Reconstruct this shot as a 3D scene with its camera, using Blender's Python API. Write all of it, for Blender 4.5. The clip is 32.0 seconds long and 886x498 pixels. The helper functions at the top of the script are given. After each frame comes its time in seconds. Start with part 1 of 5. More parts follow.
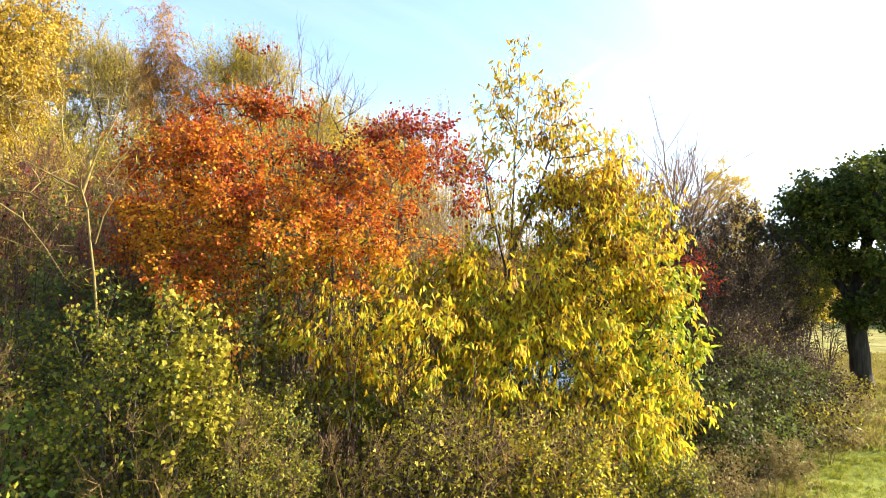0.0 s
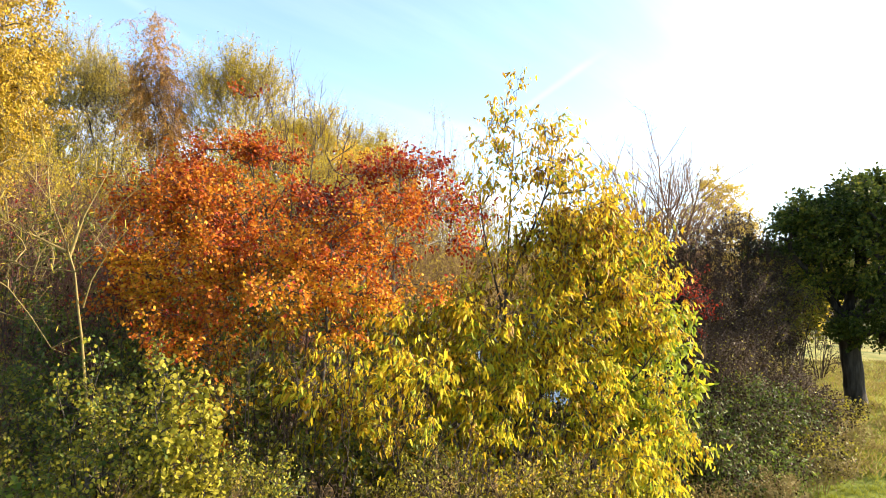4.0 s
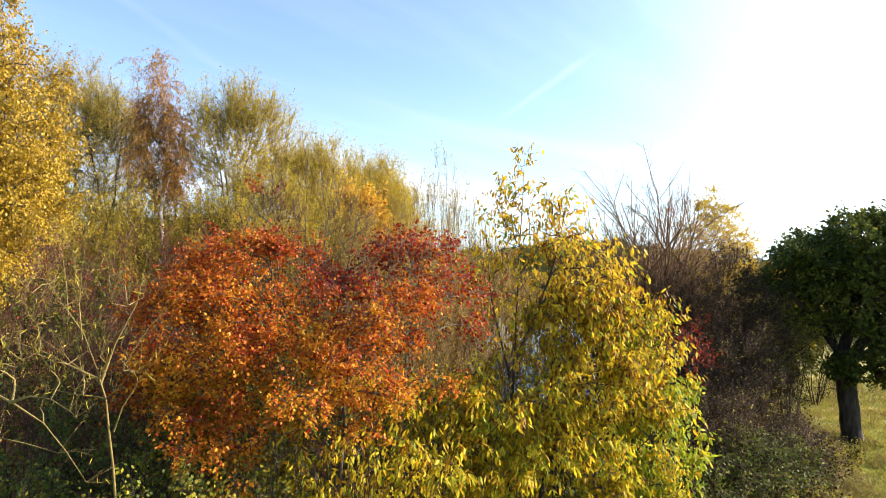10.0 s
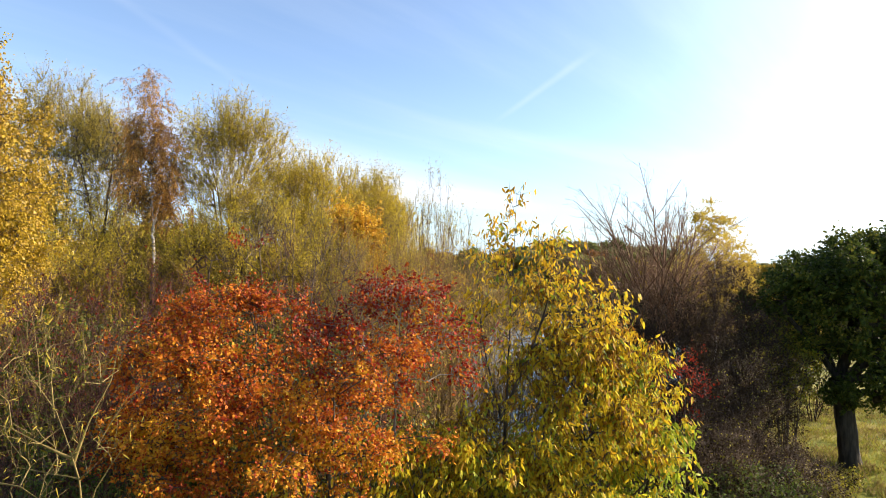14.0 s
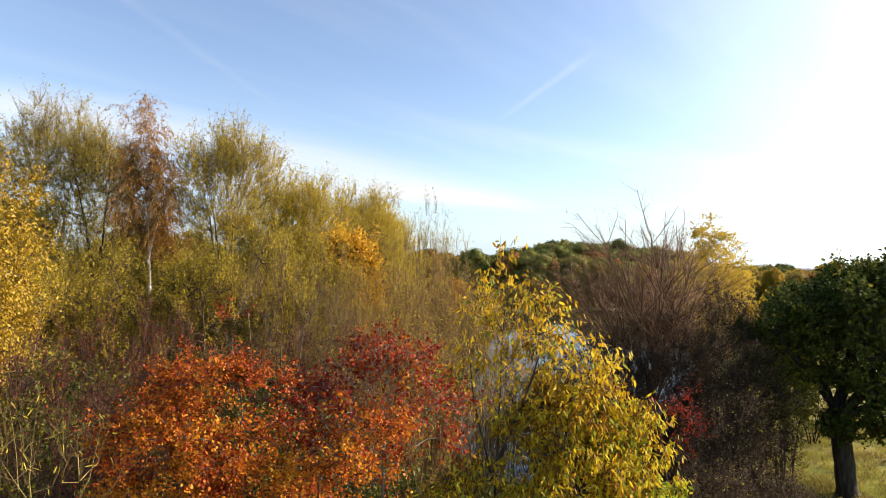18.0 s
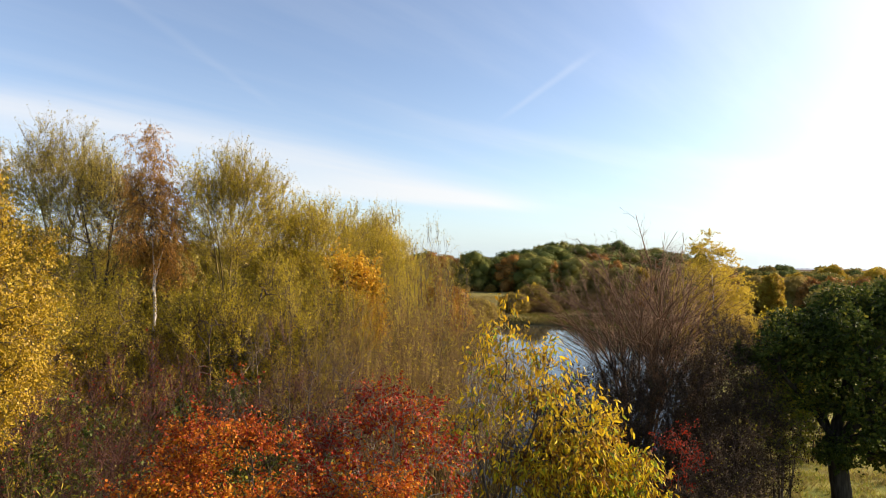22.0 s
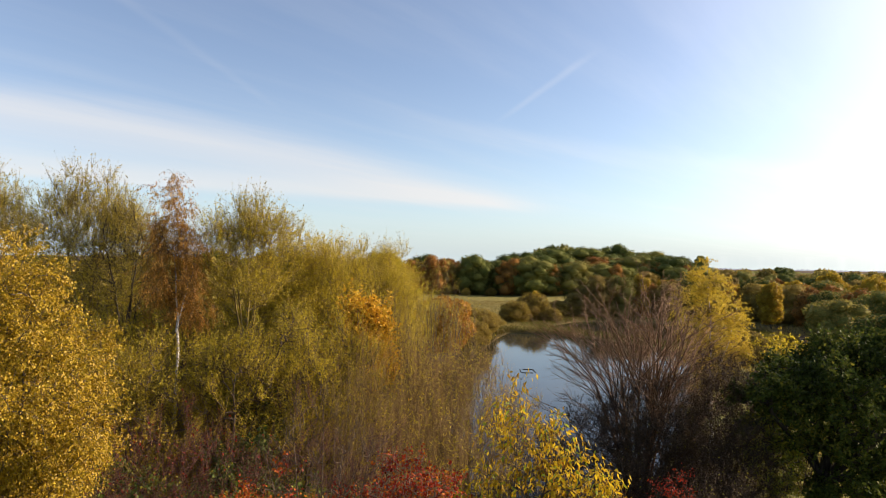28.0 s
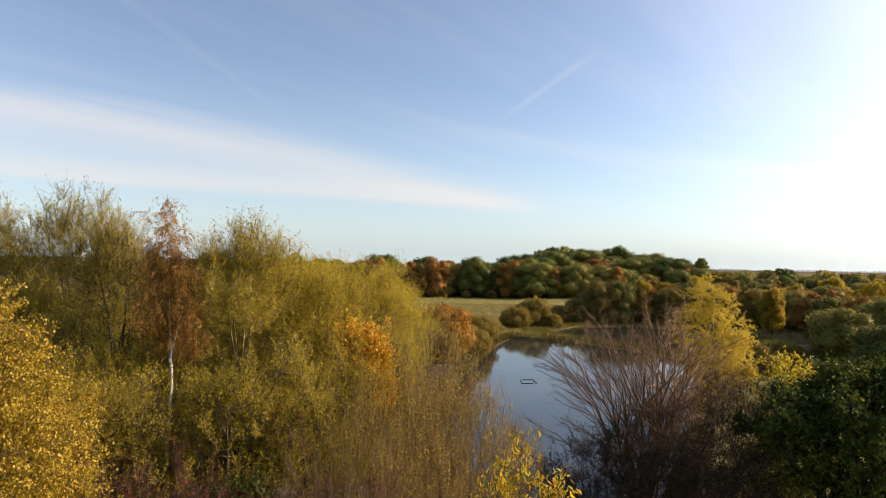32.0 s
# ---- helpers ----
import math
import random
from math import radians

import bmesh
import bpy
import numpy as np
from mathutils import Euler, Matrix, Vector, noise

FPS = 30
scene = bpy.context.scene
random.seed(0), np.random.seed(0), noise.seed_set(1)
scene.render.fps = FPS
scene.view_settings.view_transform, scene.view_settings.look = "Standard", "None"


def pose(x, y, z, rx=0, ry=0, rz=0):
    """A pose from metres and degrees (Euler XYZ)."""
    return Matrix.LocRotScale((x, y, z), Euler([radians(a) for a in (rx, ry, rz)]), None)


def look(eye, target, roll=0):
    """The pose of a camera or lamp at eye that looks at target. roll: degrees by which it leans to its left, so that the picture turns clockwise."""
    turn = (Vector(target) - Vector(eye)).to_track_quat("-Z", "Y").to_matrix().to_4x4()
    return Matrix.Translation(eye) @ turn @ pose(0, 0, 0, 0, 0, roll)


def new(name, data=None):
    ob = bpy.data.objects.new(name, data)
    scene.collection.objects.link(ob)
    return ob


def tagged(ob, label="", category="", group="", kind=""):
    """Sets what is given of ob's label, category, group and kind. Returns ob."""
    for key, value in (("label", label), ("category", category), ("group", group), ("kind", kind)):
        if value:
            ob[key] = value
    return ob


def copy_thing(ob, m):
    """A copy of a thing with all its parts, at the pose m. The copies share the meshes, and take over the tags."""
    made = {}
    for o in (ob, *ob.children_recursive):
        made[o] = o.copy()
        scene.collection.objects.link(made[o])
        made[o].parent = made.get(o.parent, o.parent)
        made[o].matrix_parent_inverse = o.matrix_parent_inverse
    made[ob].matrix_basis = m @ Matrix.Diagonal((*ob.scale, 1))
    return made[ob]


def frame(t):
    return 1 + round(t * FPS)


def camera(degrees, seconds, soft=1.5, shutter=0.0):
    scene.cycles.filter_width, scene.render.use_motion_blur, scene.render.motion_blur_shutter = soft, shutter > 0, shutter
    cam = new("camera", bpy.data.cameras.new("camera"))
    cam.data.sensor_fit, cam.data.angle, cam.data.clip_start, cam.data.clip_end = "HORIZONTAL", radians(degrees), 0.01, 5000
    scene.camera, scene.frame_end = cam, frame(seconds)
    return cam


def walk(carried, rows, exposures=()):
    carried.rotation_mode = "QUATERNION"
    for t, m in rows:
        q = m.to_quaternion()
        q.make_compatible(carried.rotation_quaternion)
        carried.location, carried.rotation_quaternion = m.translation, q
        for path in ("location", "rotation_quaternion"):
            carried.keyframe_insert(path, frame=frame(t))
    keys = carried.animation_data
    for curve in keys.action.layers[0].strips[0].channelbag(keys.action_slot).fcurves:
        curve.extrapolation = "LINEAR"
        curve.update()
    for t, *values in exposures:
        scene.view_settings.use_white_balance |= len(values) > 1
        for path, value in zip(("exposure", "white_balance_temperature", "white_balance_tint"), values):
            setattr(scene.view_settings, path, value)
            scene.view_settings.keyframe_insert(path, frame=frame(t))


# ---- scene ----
cam = camera(70.0, 32.0, soft=0.5)
PATH = [
    (0, (0.737, 0.356, 3.987), (0.699, 2.355, 4.056), 1.1),
    (0.5, (0.733, 0.359, 4.034), (0.695, 2.358, 4.101), 1.0),
    (1, (0.719, 0.35, 4.101), (0.682, 2.349, 4.166), 1.1),
    (1.5, (0.694, 0.349, 4.179), (0.661, 2.348, 4.242), 1.1),
    (2, (0.685, 0.364, 4.275), (0.654, 2.363, 4.338), 1.1),
    (2.5, (0.684, 0.399, 4.368), (0.657, 2.398, 4.431), 1.0),
    (3, (0.71, 0.422, 4.481), (0.685, 2.421, 4.541), 1.0),
    (3.5, (0.706, 0.451, 4.586), (0.685, 2.45, 4.644), 1.1),
    (5.5, (0.651, 0.445, 4.97), (0.643, 2.444, 5.023), 1.1),
    (6, (0.638, 0.433, 5.096), (0.634, 2.432, 5.148), 1.1),
    (6.5, (0.634, 0.42, 5.215), (0.63, 2.419, 5.265), 1.1),
    (7, (0.628, 0.428, 5.325), (0.623, 2.428, 5.377), 1.1),
    (7.5, (0.614, 0.438, 5.435), (0.61, 2.437, 5.485), 1.2),
    (8, (0.581, 0.437, 5.559), (0.577, 2.436, 5.61), 1.1),
    (8.5, (0.554, 0.391, 5.662), (0.551, 2.391, 5.713), 1.1),
    (9, (0.487, 0.295, 5.768), (0.484, 2.295, 5.819), 1.1),
    (9.5, (0.431, 0.225, 5.875), (0.428, 2.224, 5.926), 1.0),
    (10, (0.409, 0.197, 5.983), (0.409, 2.196, 6.035), 1.0),
    (10.5, (0.404, 0.19, 6.076), (0.405, 2.189, 6.128), 0.9),
    (11, (0.415, 0.235, 6.182), (0.416, 2.234, 6.234), 0.9),
    (11.5, (0.427, 0.281, 6.275), (0.427, 2.28, 6.326), 0.9),
    (12, (0.442, 0.328, 6.376), (0.443, 2.327, 6.427), 0.9),
    (12.5, (0.466, 0.373, 6.462), (0.468, 2.372, 6.513), 0.9),
    (13, (0.49, 0.39, 6.548), (0.493, 2.389, 6.599), 0.9),
    (13.5, (0.51, 0.39, 6.634), (0.514, 2.389, 6.685), 0.9),
    (14, (0.535, 0.384, 6.731), (0.54, 2.383, 6.783), 0.9),
    (14.5, (0.537, 0.381, 6.82), (0.542, 2.38, 6.873), 1.0),
    (16.5, (0.756, 0.412, 7.322), (0.753, 2.411, 7.37), 1.0),
    (17, (0.753, 0.406, 7.45), (0.751, 2.405, 7.498), 1.1),
    (17.5, (0.734, 0.409, 7.574), (0.732, 2.408, 7.623), 1.0),
    (18, (0.725, 0.425, 7.706), (0.723, 2.424, 7.755), 1.0),
    (18.5, (0.718, 0.433, 7.836), (0.717, 2.432, 7.884), 1.0),
    (19, (0.717, 0.427, 7.973), (0.715, 2.427, 8.021), 1.0),
    (19.5, (0.714, 0.43, 8.09), (0.713, 2.429, 8.138), 1.1),
    (20, (0.714, 0.429, 8.223), (0.713, 2.429, 8.272), 1.0),
    (20.5, (0.723, 0.373, 8.324), (0.721, 2.373, 8.374), 1.0),
    (21, (0.692, 0.29, 8.436), (0.691, 2.29, 8.486), 1.0),
    (21.5, (0.669, 0.217, 8.53), (0.668, 2.217, 8.58), 1.0),
    (22, (0.643, 0.123, 8.64), (0.642, 2.122, 8.691), 0.9),
    (22.5, (0.612, 0.018, 8.743), (0.612, 2.018, 8.794), 0.9),
    (23, (0.578, -0.096, 8.86), (0.578, 1.903, 8.911), 1.0),
    (23.5, (0.535, -0.228, 8.978), (0.536, 1.772, 9.03), 0.9),
    (24, (0.512, -0.387, 9.114), (0.513, 1.613, 9.166), 0.9),
    (24.5, (0.503, -0.509, 9.238), (0.505, 1.491, 9.29), 1.0),
    (25, (0.492, -0.639, 9.379), (0.493, 1.361, 9.432), 0.9),
    (25.5, (0.443, -0.735, 9.503), (0.444, 1.264, 9.556), 0.9),
    (27.5, (0.349, -1.061, 10.063), (0.349, 0.938, 10.115), 1.0),
    (28, (0.274, -1.072, 10.231), (0.273, 0.927, 10.283), 1.0),
    (28.5, (0.231, -1.036, 10.377), (0.23, 0.963, 10.43), 0.9),
    (29, (0.245, -0.965, 10.501), (0.244, 1.034, 10.554), 1.0),
    (29.5, (0.253, -0.893, 10.622), (0.252, 1.106, 10.675), 1.0),
    (30, (0.288, -0.836, 10.743), (0.287, 1.163, 10.795), 1.0),
    (30.5, (0.269, -0.772, 10.886), (0.268, 1.227, 10.938), 1.0),
    (31, (0.273, -0.689, 11.013), (0.272, 1.31, 11.065), 0.9),
    (31.5, (0.302, -0.63, 11.114), (0.301, 1.369, 11.168), 1.0),
    (32, (0.293, -0.59, 11.235), (0.291, 1.409, 11.288), 1.0),
]
EXPOSURES = [(0, 1.99, 6700, 14), (3, 1.92, 6700, 14), (6, 1.75, 6600, 14), (10, 1.48, 6550, 15), (13, 1.28, 6550, 16), (19, 0.99, 6900, 19), (25, .79, 7150, 20), (32, .68, 7200, 21)]
walk(cam, [(t, look(eye, target, roll)) for t, eye, target, roll in PATH], EXPOSURES)

SUN_AZ, SUN_EL = 78.0, 22.0   # degrees to the right of straight ahead, and above the horizon

# ---- world and sun ----
SKY, SUN_POWER = 0.1, 5.3
GLOW_WIDE, GLOW_NEAR, CLOUD_BASE, CLOUD_SUN = 14.0, 40.0, 5.4, 10.0
world = bpy.data.worlds.new("sky")
scene.world = world
world.use_nodes = True
wt = world.node_tree
wt.nodes.clear()


def wnode(kind, op=""):
    n = wt.nodes.new(kind)
    if op:
        n.operation = op
    return n


def wmath(op, a, b=None, c=None, clamp=False):
    n = wnode("ShaderNodeMath", op)
    n.use_clamp = clamp
    for i, v in enumerate((a, b, c)):
        if v is None:
            continue
        if isinstance(v, (int, float)):
            n.inputs[i].default_value = v
        else:
            wt.links.new(v, n.inputs[i])
    return n.outputs[0]


def wmix(fac, a, b):
    n = wnode("ShaderNodeMix")
    n.data_type = "RGBA"
    for sock, v in ((n.inputs[0], fac), (n.inputs[6], a), (n.inputs[7], b)):
        if isinstance(v, (int, float, tuple)):
            sock.default_value = v
        else:
            wt.links.new(v, sock)
    return n.outputs[2]


def wstep(v, lo, hi):
    n = wnode("ShaderNodeMapRange")
    n.interpolation_type = "SMOOTHSTEP"
    wt.links.new(v, n.inputs[0])
    n.inputs[1].default_value, n.inputs[2].default_value = lo, hi
    return n.outputs[0]


def wnoise(vec, scale, detail=4.0, rough=0.55):
    n = wnode("ShaderNodeTexNoise")
    wt.links.new(vec, n.inputs["Vector"])
    n.inputs["Scale"].default_value, n.inputs["Detail"].default_value, n.inputs["Roughness"].default_value = scale, detail, rough
    return n.outputs[0]


az, el = radians(SUN_AZ), radians(SUN_EL)
SUN = Vector((math.sin(az) * math.cos(el), math.cos(az) * math.cos(el), math.sin(el)))
sky = wnode("ShaderNodeTexSky")
sky.sky_type, sky.sun_disc, sky.sun_elevation, sky.sun_rotation = "NISHITA", False, el, az
sky.altitude, sky.air_density, sky.dust_density, sky.ozone_density = 60.0, 1.0, 0.15, 2.2
geo = wnode("ShaderNodeTexCoord").outputs["Generated"]
sep = wnode("ShaderNodeSeparateXYZ")
wt.links.new(geo, sep.inputs[0])
zz = wmath("MAXIMUM", sep.outputs[2], 0.02)
px, py = wmath("DIVIDE", sep.outputs[0], zz), wmath("DIVIDE", sep.outputs[1], zz)
plane = wnode("ShaderNodeCombineXYZ")
wt.links.new(px, plane.inputs[0])
wt.links.new(py, plane.inputs[1])
# cirrus: streaks drawn out along one wind direction on a high flat layer
across = wmath("SUBTRACT", wmath("MULTIPLY", px, 0.8), wmath("MULTIPLY", py, 0.6))
along = wmath("ADD", wmath("MULTIPLY", px, 0.6), wmath("MULTIPLY", py, 0.8))
streak = wnode("ShaderNodeCombineXYZ")
wt.links.new(wmath("MULTIPLY", across, 1.0), streak.inputs[0])
wt.links.new(wmath("MULTIPLY", along, 0.16), streak.inputs[1])
fine = wnoise(streak.outputs[0], 1.3, 6.0, 0.6)
# two bright ridges of a long cloud band that narrows towards the right, over a clear strip
fwd = wmath("MAXIMUM", sep.outputs[1], 0.05)
sa, sb = wmath("DIVIDE", sep.outputs[0], fwd), wmath("DIVIDE", sep.outputs[2], fwd)


def curve(c2, c1, c0):
    return wmath("ADD", wmath("MULTIPLY", wmath("MULTIPLY", sa, sa), c2), wmath("ADD", wmath("MULTIPLY", sa, c1), c0))


fibre = wnode("ShaderNodeCombineXYZ")
wt.links.new(wmath("MULTIPLY", sa, 1.6), fibre.inputs[0])
wt.links.new(wmath("MULTIPLY", wmath("ADD", sb, wmath("MULTIPLY", sa, 0.2)), 26.0), fibre.inputs[1])
strand = wnoise(fibre.outputs[0], 1.0, 5.0, 0.6)
ripple = wmath("MULTIPLY", wmath("SUBTRACT", strand, 0.5), 0.03)
under = wmath("ADD", wmath("SUBTRACT", curve(-0.092, -0.2536, 0.142), sb), ripple)
over = wmath("ADD", wmath("SUBTRACT", sb, curve(0.0104, -0.0426, 0.0857)), wmath("MULTIPLY", ripple, 0.35))
body = wmath("MULTIPLY", wstep(under, -0.03, 0.03), wstep(over, -0.002, 0.02))
ridges = wmath("ADD", wmath("MULTIPLY", wmath("MULTIPLY", wstep(under, -0.01, 0.03), wstep(under, 0.085, 0.03)), 0.3),
               wmath("MULTIPLY", wmath("MULTIPLY", wstep(over, -0.002, 0.016), wstep(over, 0.055, 0.02)), 0.34))
band = wmath("MULTIPLY", body, wmath("ADD", wmath("ADD", 0.18, wmath("MULTIPLY", strand, 0.42)), ridges))
band = wmath("MULTIPLY", wmath("MULTIPLY", band, wstep(sa, 0.26, 0.06)), wstep(sep.outputs[1], 0.1, 0.3))
wisp = wmath("ABSOLUTE", wmath("ADD", wmath("SUBTRACT", sb, curve(0.0754, -0.152, 0.2167)), ripple))
wisp = wmath("MULTIPLY", wmath("MULTIPLY", wstep(wisp, 0.028, 0.0), wstep(sa, -0.16, 0.12)), wmath("MULTIPLY", strand, 0.3))
band = wmath("ADD", band, wmath("MULTIPLY", wisp, wstep(sep.outputs[1], 0.1, 0.3)))
veil = wmath("MULTIPLY", wstep(fine, 0.42, 0.8), 0.15)
cirrus = wmath("ADD", band, veil, clamp=True)


def trail(x0, slope, lo, hi, width, weight):
    off = wmath("SUBTRACT", wmath("ADD", px, wmath("MULTIPLY", py, slope)), x0)
    off = wmath("ADD", off, wmath("MULTIPLY", wmath("SUBTRACT", fine, 0.5), width))
    body = wstep(wmath("ABSOLUTE", off), width, 0.0)
    ends = wmath("MULTIPLY", wstep(py, lo - 0.25, lo + 0.15), wstep(py, hi + 0.7, hi))
    return wmath("MULTIPLY", wmath("MULTIPLY", body, ends), weight)


cirrus = wmath("ADD", cirrus, trail(1.34, 0.225, 3.05, 3.8, 0.05, 0.14), clamp=True)
cirrus = wmath("ADD", cirrus, trail(-1.46, -0.09, 1.8, 3.6, 0.06, 0.06), clamp=True)
dot = wnode("ShaderNodeVectorMath", "DOT_PRODUCT")
wt.links.new(geo, dot.inputs[0])
dot.inputs[1].default_value = SUN
near_sun = wmath("MAXIMUM", dot.outputs["Value"], 0.0)
glow = wmath("ADD", wmath("MULTIPLY", wmath("POWER", near_sun, 6.0), GLOW_WIDE), wmath("MULTIPLY", wmath("POWER", near_sun, 60.0), GLOW_NEAR))
bright = wmath("ADD", CLOUD_BASE, wmath("MULTIPLY", wmath("POWER", near_sun, 3.0), CLOUD_SUN))
cloud_rgb = wnode("ShaderNodeVectorMath", "SCALE")
cloud_rgb.inputs[0].default_value = (0.9, 0.99, 1.01)
wt.links.new(bright, cloud_rgb.inputs[3])
haze = wmath("MULTIPLY", wmath("POWER", wmath("SUBTRACT", 1.0, wmath("ABSOLUTE", sep.outputs[2]), clamp=True), 15.0), 0.9)
blue = wnode("ShaderNodeVectorMath", "SCALE")
wt.links.new(sky.outputs[0], blue.inputs[0])
blue.inputs[3].default_value = 1.15
air = wmix(haze, blue.outputs[0], (1.25, 2.85, 4.6, 1.0))
murk = wmath("MULTIPLY", wmath("POWER", wmath("SUBTRACT", 1.0, wmath("ABSOLUTE", sep.outputs[2]), clamp=True), 42.0), 0.85)
air = wmix(murk, air, (4.4, 5.5, 5.3, 1.0))
colour = wmix(wmath("MULTIPLY", cirrus, 0.8), air, cloud_rgb.outputs[0])
glow_rgb = wnode("ShaderNodeVectorMath", "SCALE")
glow_rgb.inputs[0].default_value = (1.0, 0.97, 0.92)
wt.links.new(glow, glow_rgb.inputs[3])
total = wnode("ShaderNodeVectorMath", "ADD")
wt.links.new(colour, total.inputs[0])
wt.links.new(glow_rgb.outputs[0], total.inputs[1])
bg = wnode("ShaderNodeBackground")
bg.inputs[1].default_value = SKY
wt.links.new(total.outputs[0], bg.inputs[0])
wt.links.new(bg.outputs[0], wnode("ShaderNodeOutputWorld").inputs[0])

lamp = bpy.data.lights.new("sun", "SUN")
lamp.energy, lamp.angle, lamp.color = SUN_POWER, radians(0.6), (1.0, 0.86, 0.64)
sun = new("sun", lamp)
sun.matrix_world = look(SUN * 100, (0, 0, 0))


# ---- materials ----
def tree_of(name):
    m = bpy.data.materials.new(name)
    m.use_nodes = True
    m.node_tree.nodes.clear()
    return m, m.node_tree


def ramp(nt, stops):
    n = nt.nodes.new("ShaderNodeValToRGB")
    e = n.color_ramp.elements
    while len(e) < len(stops):
        e.new(0.5)
    for el_, (p, c) in zip(e, stops):
        el_.position, el_.color = p, (*c, 1)
    return n


def leaf_mat(name, colours, glow=0.4, rough=0.55, patch=0.35, patch_scale=1.2, by_height=None, gloss=0.16, each=0.7, kin=0.0):
    """Leaves: each leaf its own tone out of colours, shifted in patches, light passing through."""
    m, nt = tree_of(name)
    g = nt.nodes.new("ShaderNodeNewGeometry")
    no = nt.nodes.new("ShaderNodeTexNoise")
    nt.links.new(g.outputs["Position"], no.inputs["Vector"])
    no.inputs["Scale"].default_value = patch_scale
    no.inputs["Detail"].default_value = 2
    a = nt.nodes.new("ShaderNodeMath")
    a.operation = "MULTIPLY_ADD"
    nt.links.new(no.outputs[0], a.inputs[0])
    a.inputs[1].default_value, a.inputs[2].default_value = patch * 2.4, -patch * 1.2
    b = nt.nodes.new("ShaderNodeMath")
    b.operation, b.use_clamp = "ADD", True
    oi = nt.nodes.new("ShaderNodeObjectInfo")
    both = nt.nodes.new("ShaderNodeMath")
    both.operation = "ADD"
    nt.links.new(g.outputs["Random Per Island"], both.inputs[0])
    nt.links.new(oi.outputs["Random"], both.inputs[1])
    wrap = nt.nodes.new("ShaderNodeMath")
    wrap.operation = "FRACT"
    nt.links.new(both.outputs[0], wrap.inputs[0])
    own = nt.nodes.new("ShaderNodeMath")
    own.operation = "MULTIPLY_ADD"
    own.inputs[1].default_value, own.inputs[2].default_value = each, 0.5 - each / 2
    nt.links.new(wrap.outputs[0], own.inputs[0])
    stand = nt.nodes.new("ShaderNodeMath")
    stand.operation = "MULTIPLY_ADD"
    nt.links.new(oi.outputs["Random"], stand.inputs[0])
    stand.inputs[1].default_value = kin
    less = nt.nodes.new("ShaderNodeMath")
    less.operation = "SUBTRACT"
    nt.links.new(own.outputs[0], less.inputs[0])
    less.inputs[1].default_value = kin / 2
    nt.links.new(less.outputs[0], stand.inputs[2])
    nt.links.new(stand.outputs[0], b.inputs[0])
    nt.links.new(a.outputs[0], b.inputs[1])
    k = len(colours) - 1
    r = ramp(nt, [(i / k, c) for i, c in enumerate(colours)])
    nt.links.new(b.outputs[0], r.inputs[0])
    if by_height:
        sp = nt.nodes.new("ShaderNodeSeparateXYZ")
        nt.links.new(g.outputs["Position"], sp.inputs[0])
        h = nt.nodes.new("ShaderNodeMath")
        h.operation = "MULTIPLY_ADD"
        h.inputs[1].default_value, h.inputs[2].default_value = -by_height[1], by_height[0] * by_height[1]
        nt.links.new(sp.outputs[2], h.inputs[0])
        b.use_clamp = False
        c2 = nt.nodes.new("ShaderNodeMath")
        c2.operation, c2.use_clamp = "ADD", True
        nt.links.new(b.outputs[0], c2.inputs[0])
        nt.links.new(h.outputs[0], c2.inputs[1])
        nt.links.new(c2.outputs[0], r.inputs[0])
    f = nt.nodes.new("ShaderNodeTexNoise")
    nt.links.new(g.outputs["Position"], f.inputs["Vector"])
    f.inputs["Scale"].default_value = 35
    mixn = nt.nodes.new("ShaderNodeMix")
    mixn.data_type, mixn.blend_type = "RGBA", "MULTIPLY"
    mixn.inputs[0].default_value = 0.35
    nt.links.new(r.outputs[0], mixn.inputs[6])
    nt.links.new(f.outputs[0], mixn.inputs[7])
    p = nt.nodes.new("ShaderNodeBsdfPrincipled")
    p.inputs["Roughness"].default_value = rough
    p.inputs["Specular IOR Level"].default_value = gloss
    t = nt.nodes.new("ShaderNodeBsdfTranslucent")
    nt.links.new(mixn.outputs[2], p.inputs["Base Color"])
    nt.links.new(mixn.outputs[2], t.inputs[0])
    s = nt.nodes.new("ShaderNodeMixShader")
    s.inputs[0].default_value = glow
    nt.links.new(p.outputs[0], s.inputs[1])
    nt.links.new(t.outputs[0], s.inputs[2])
    nt.links.new(s.outputs[0], nt.nodes.new("ShaderNodeOutputMaterial").inputs[0])
    return m


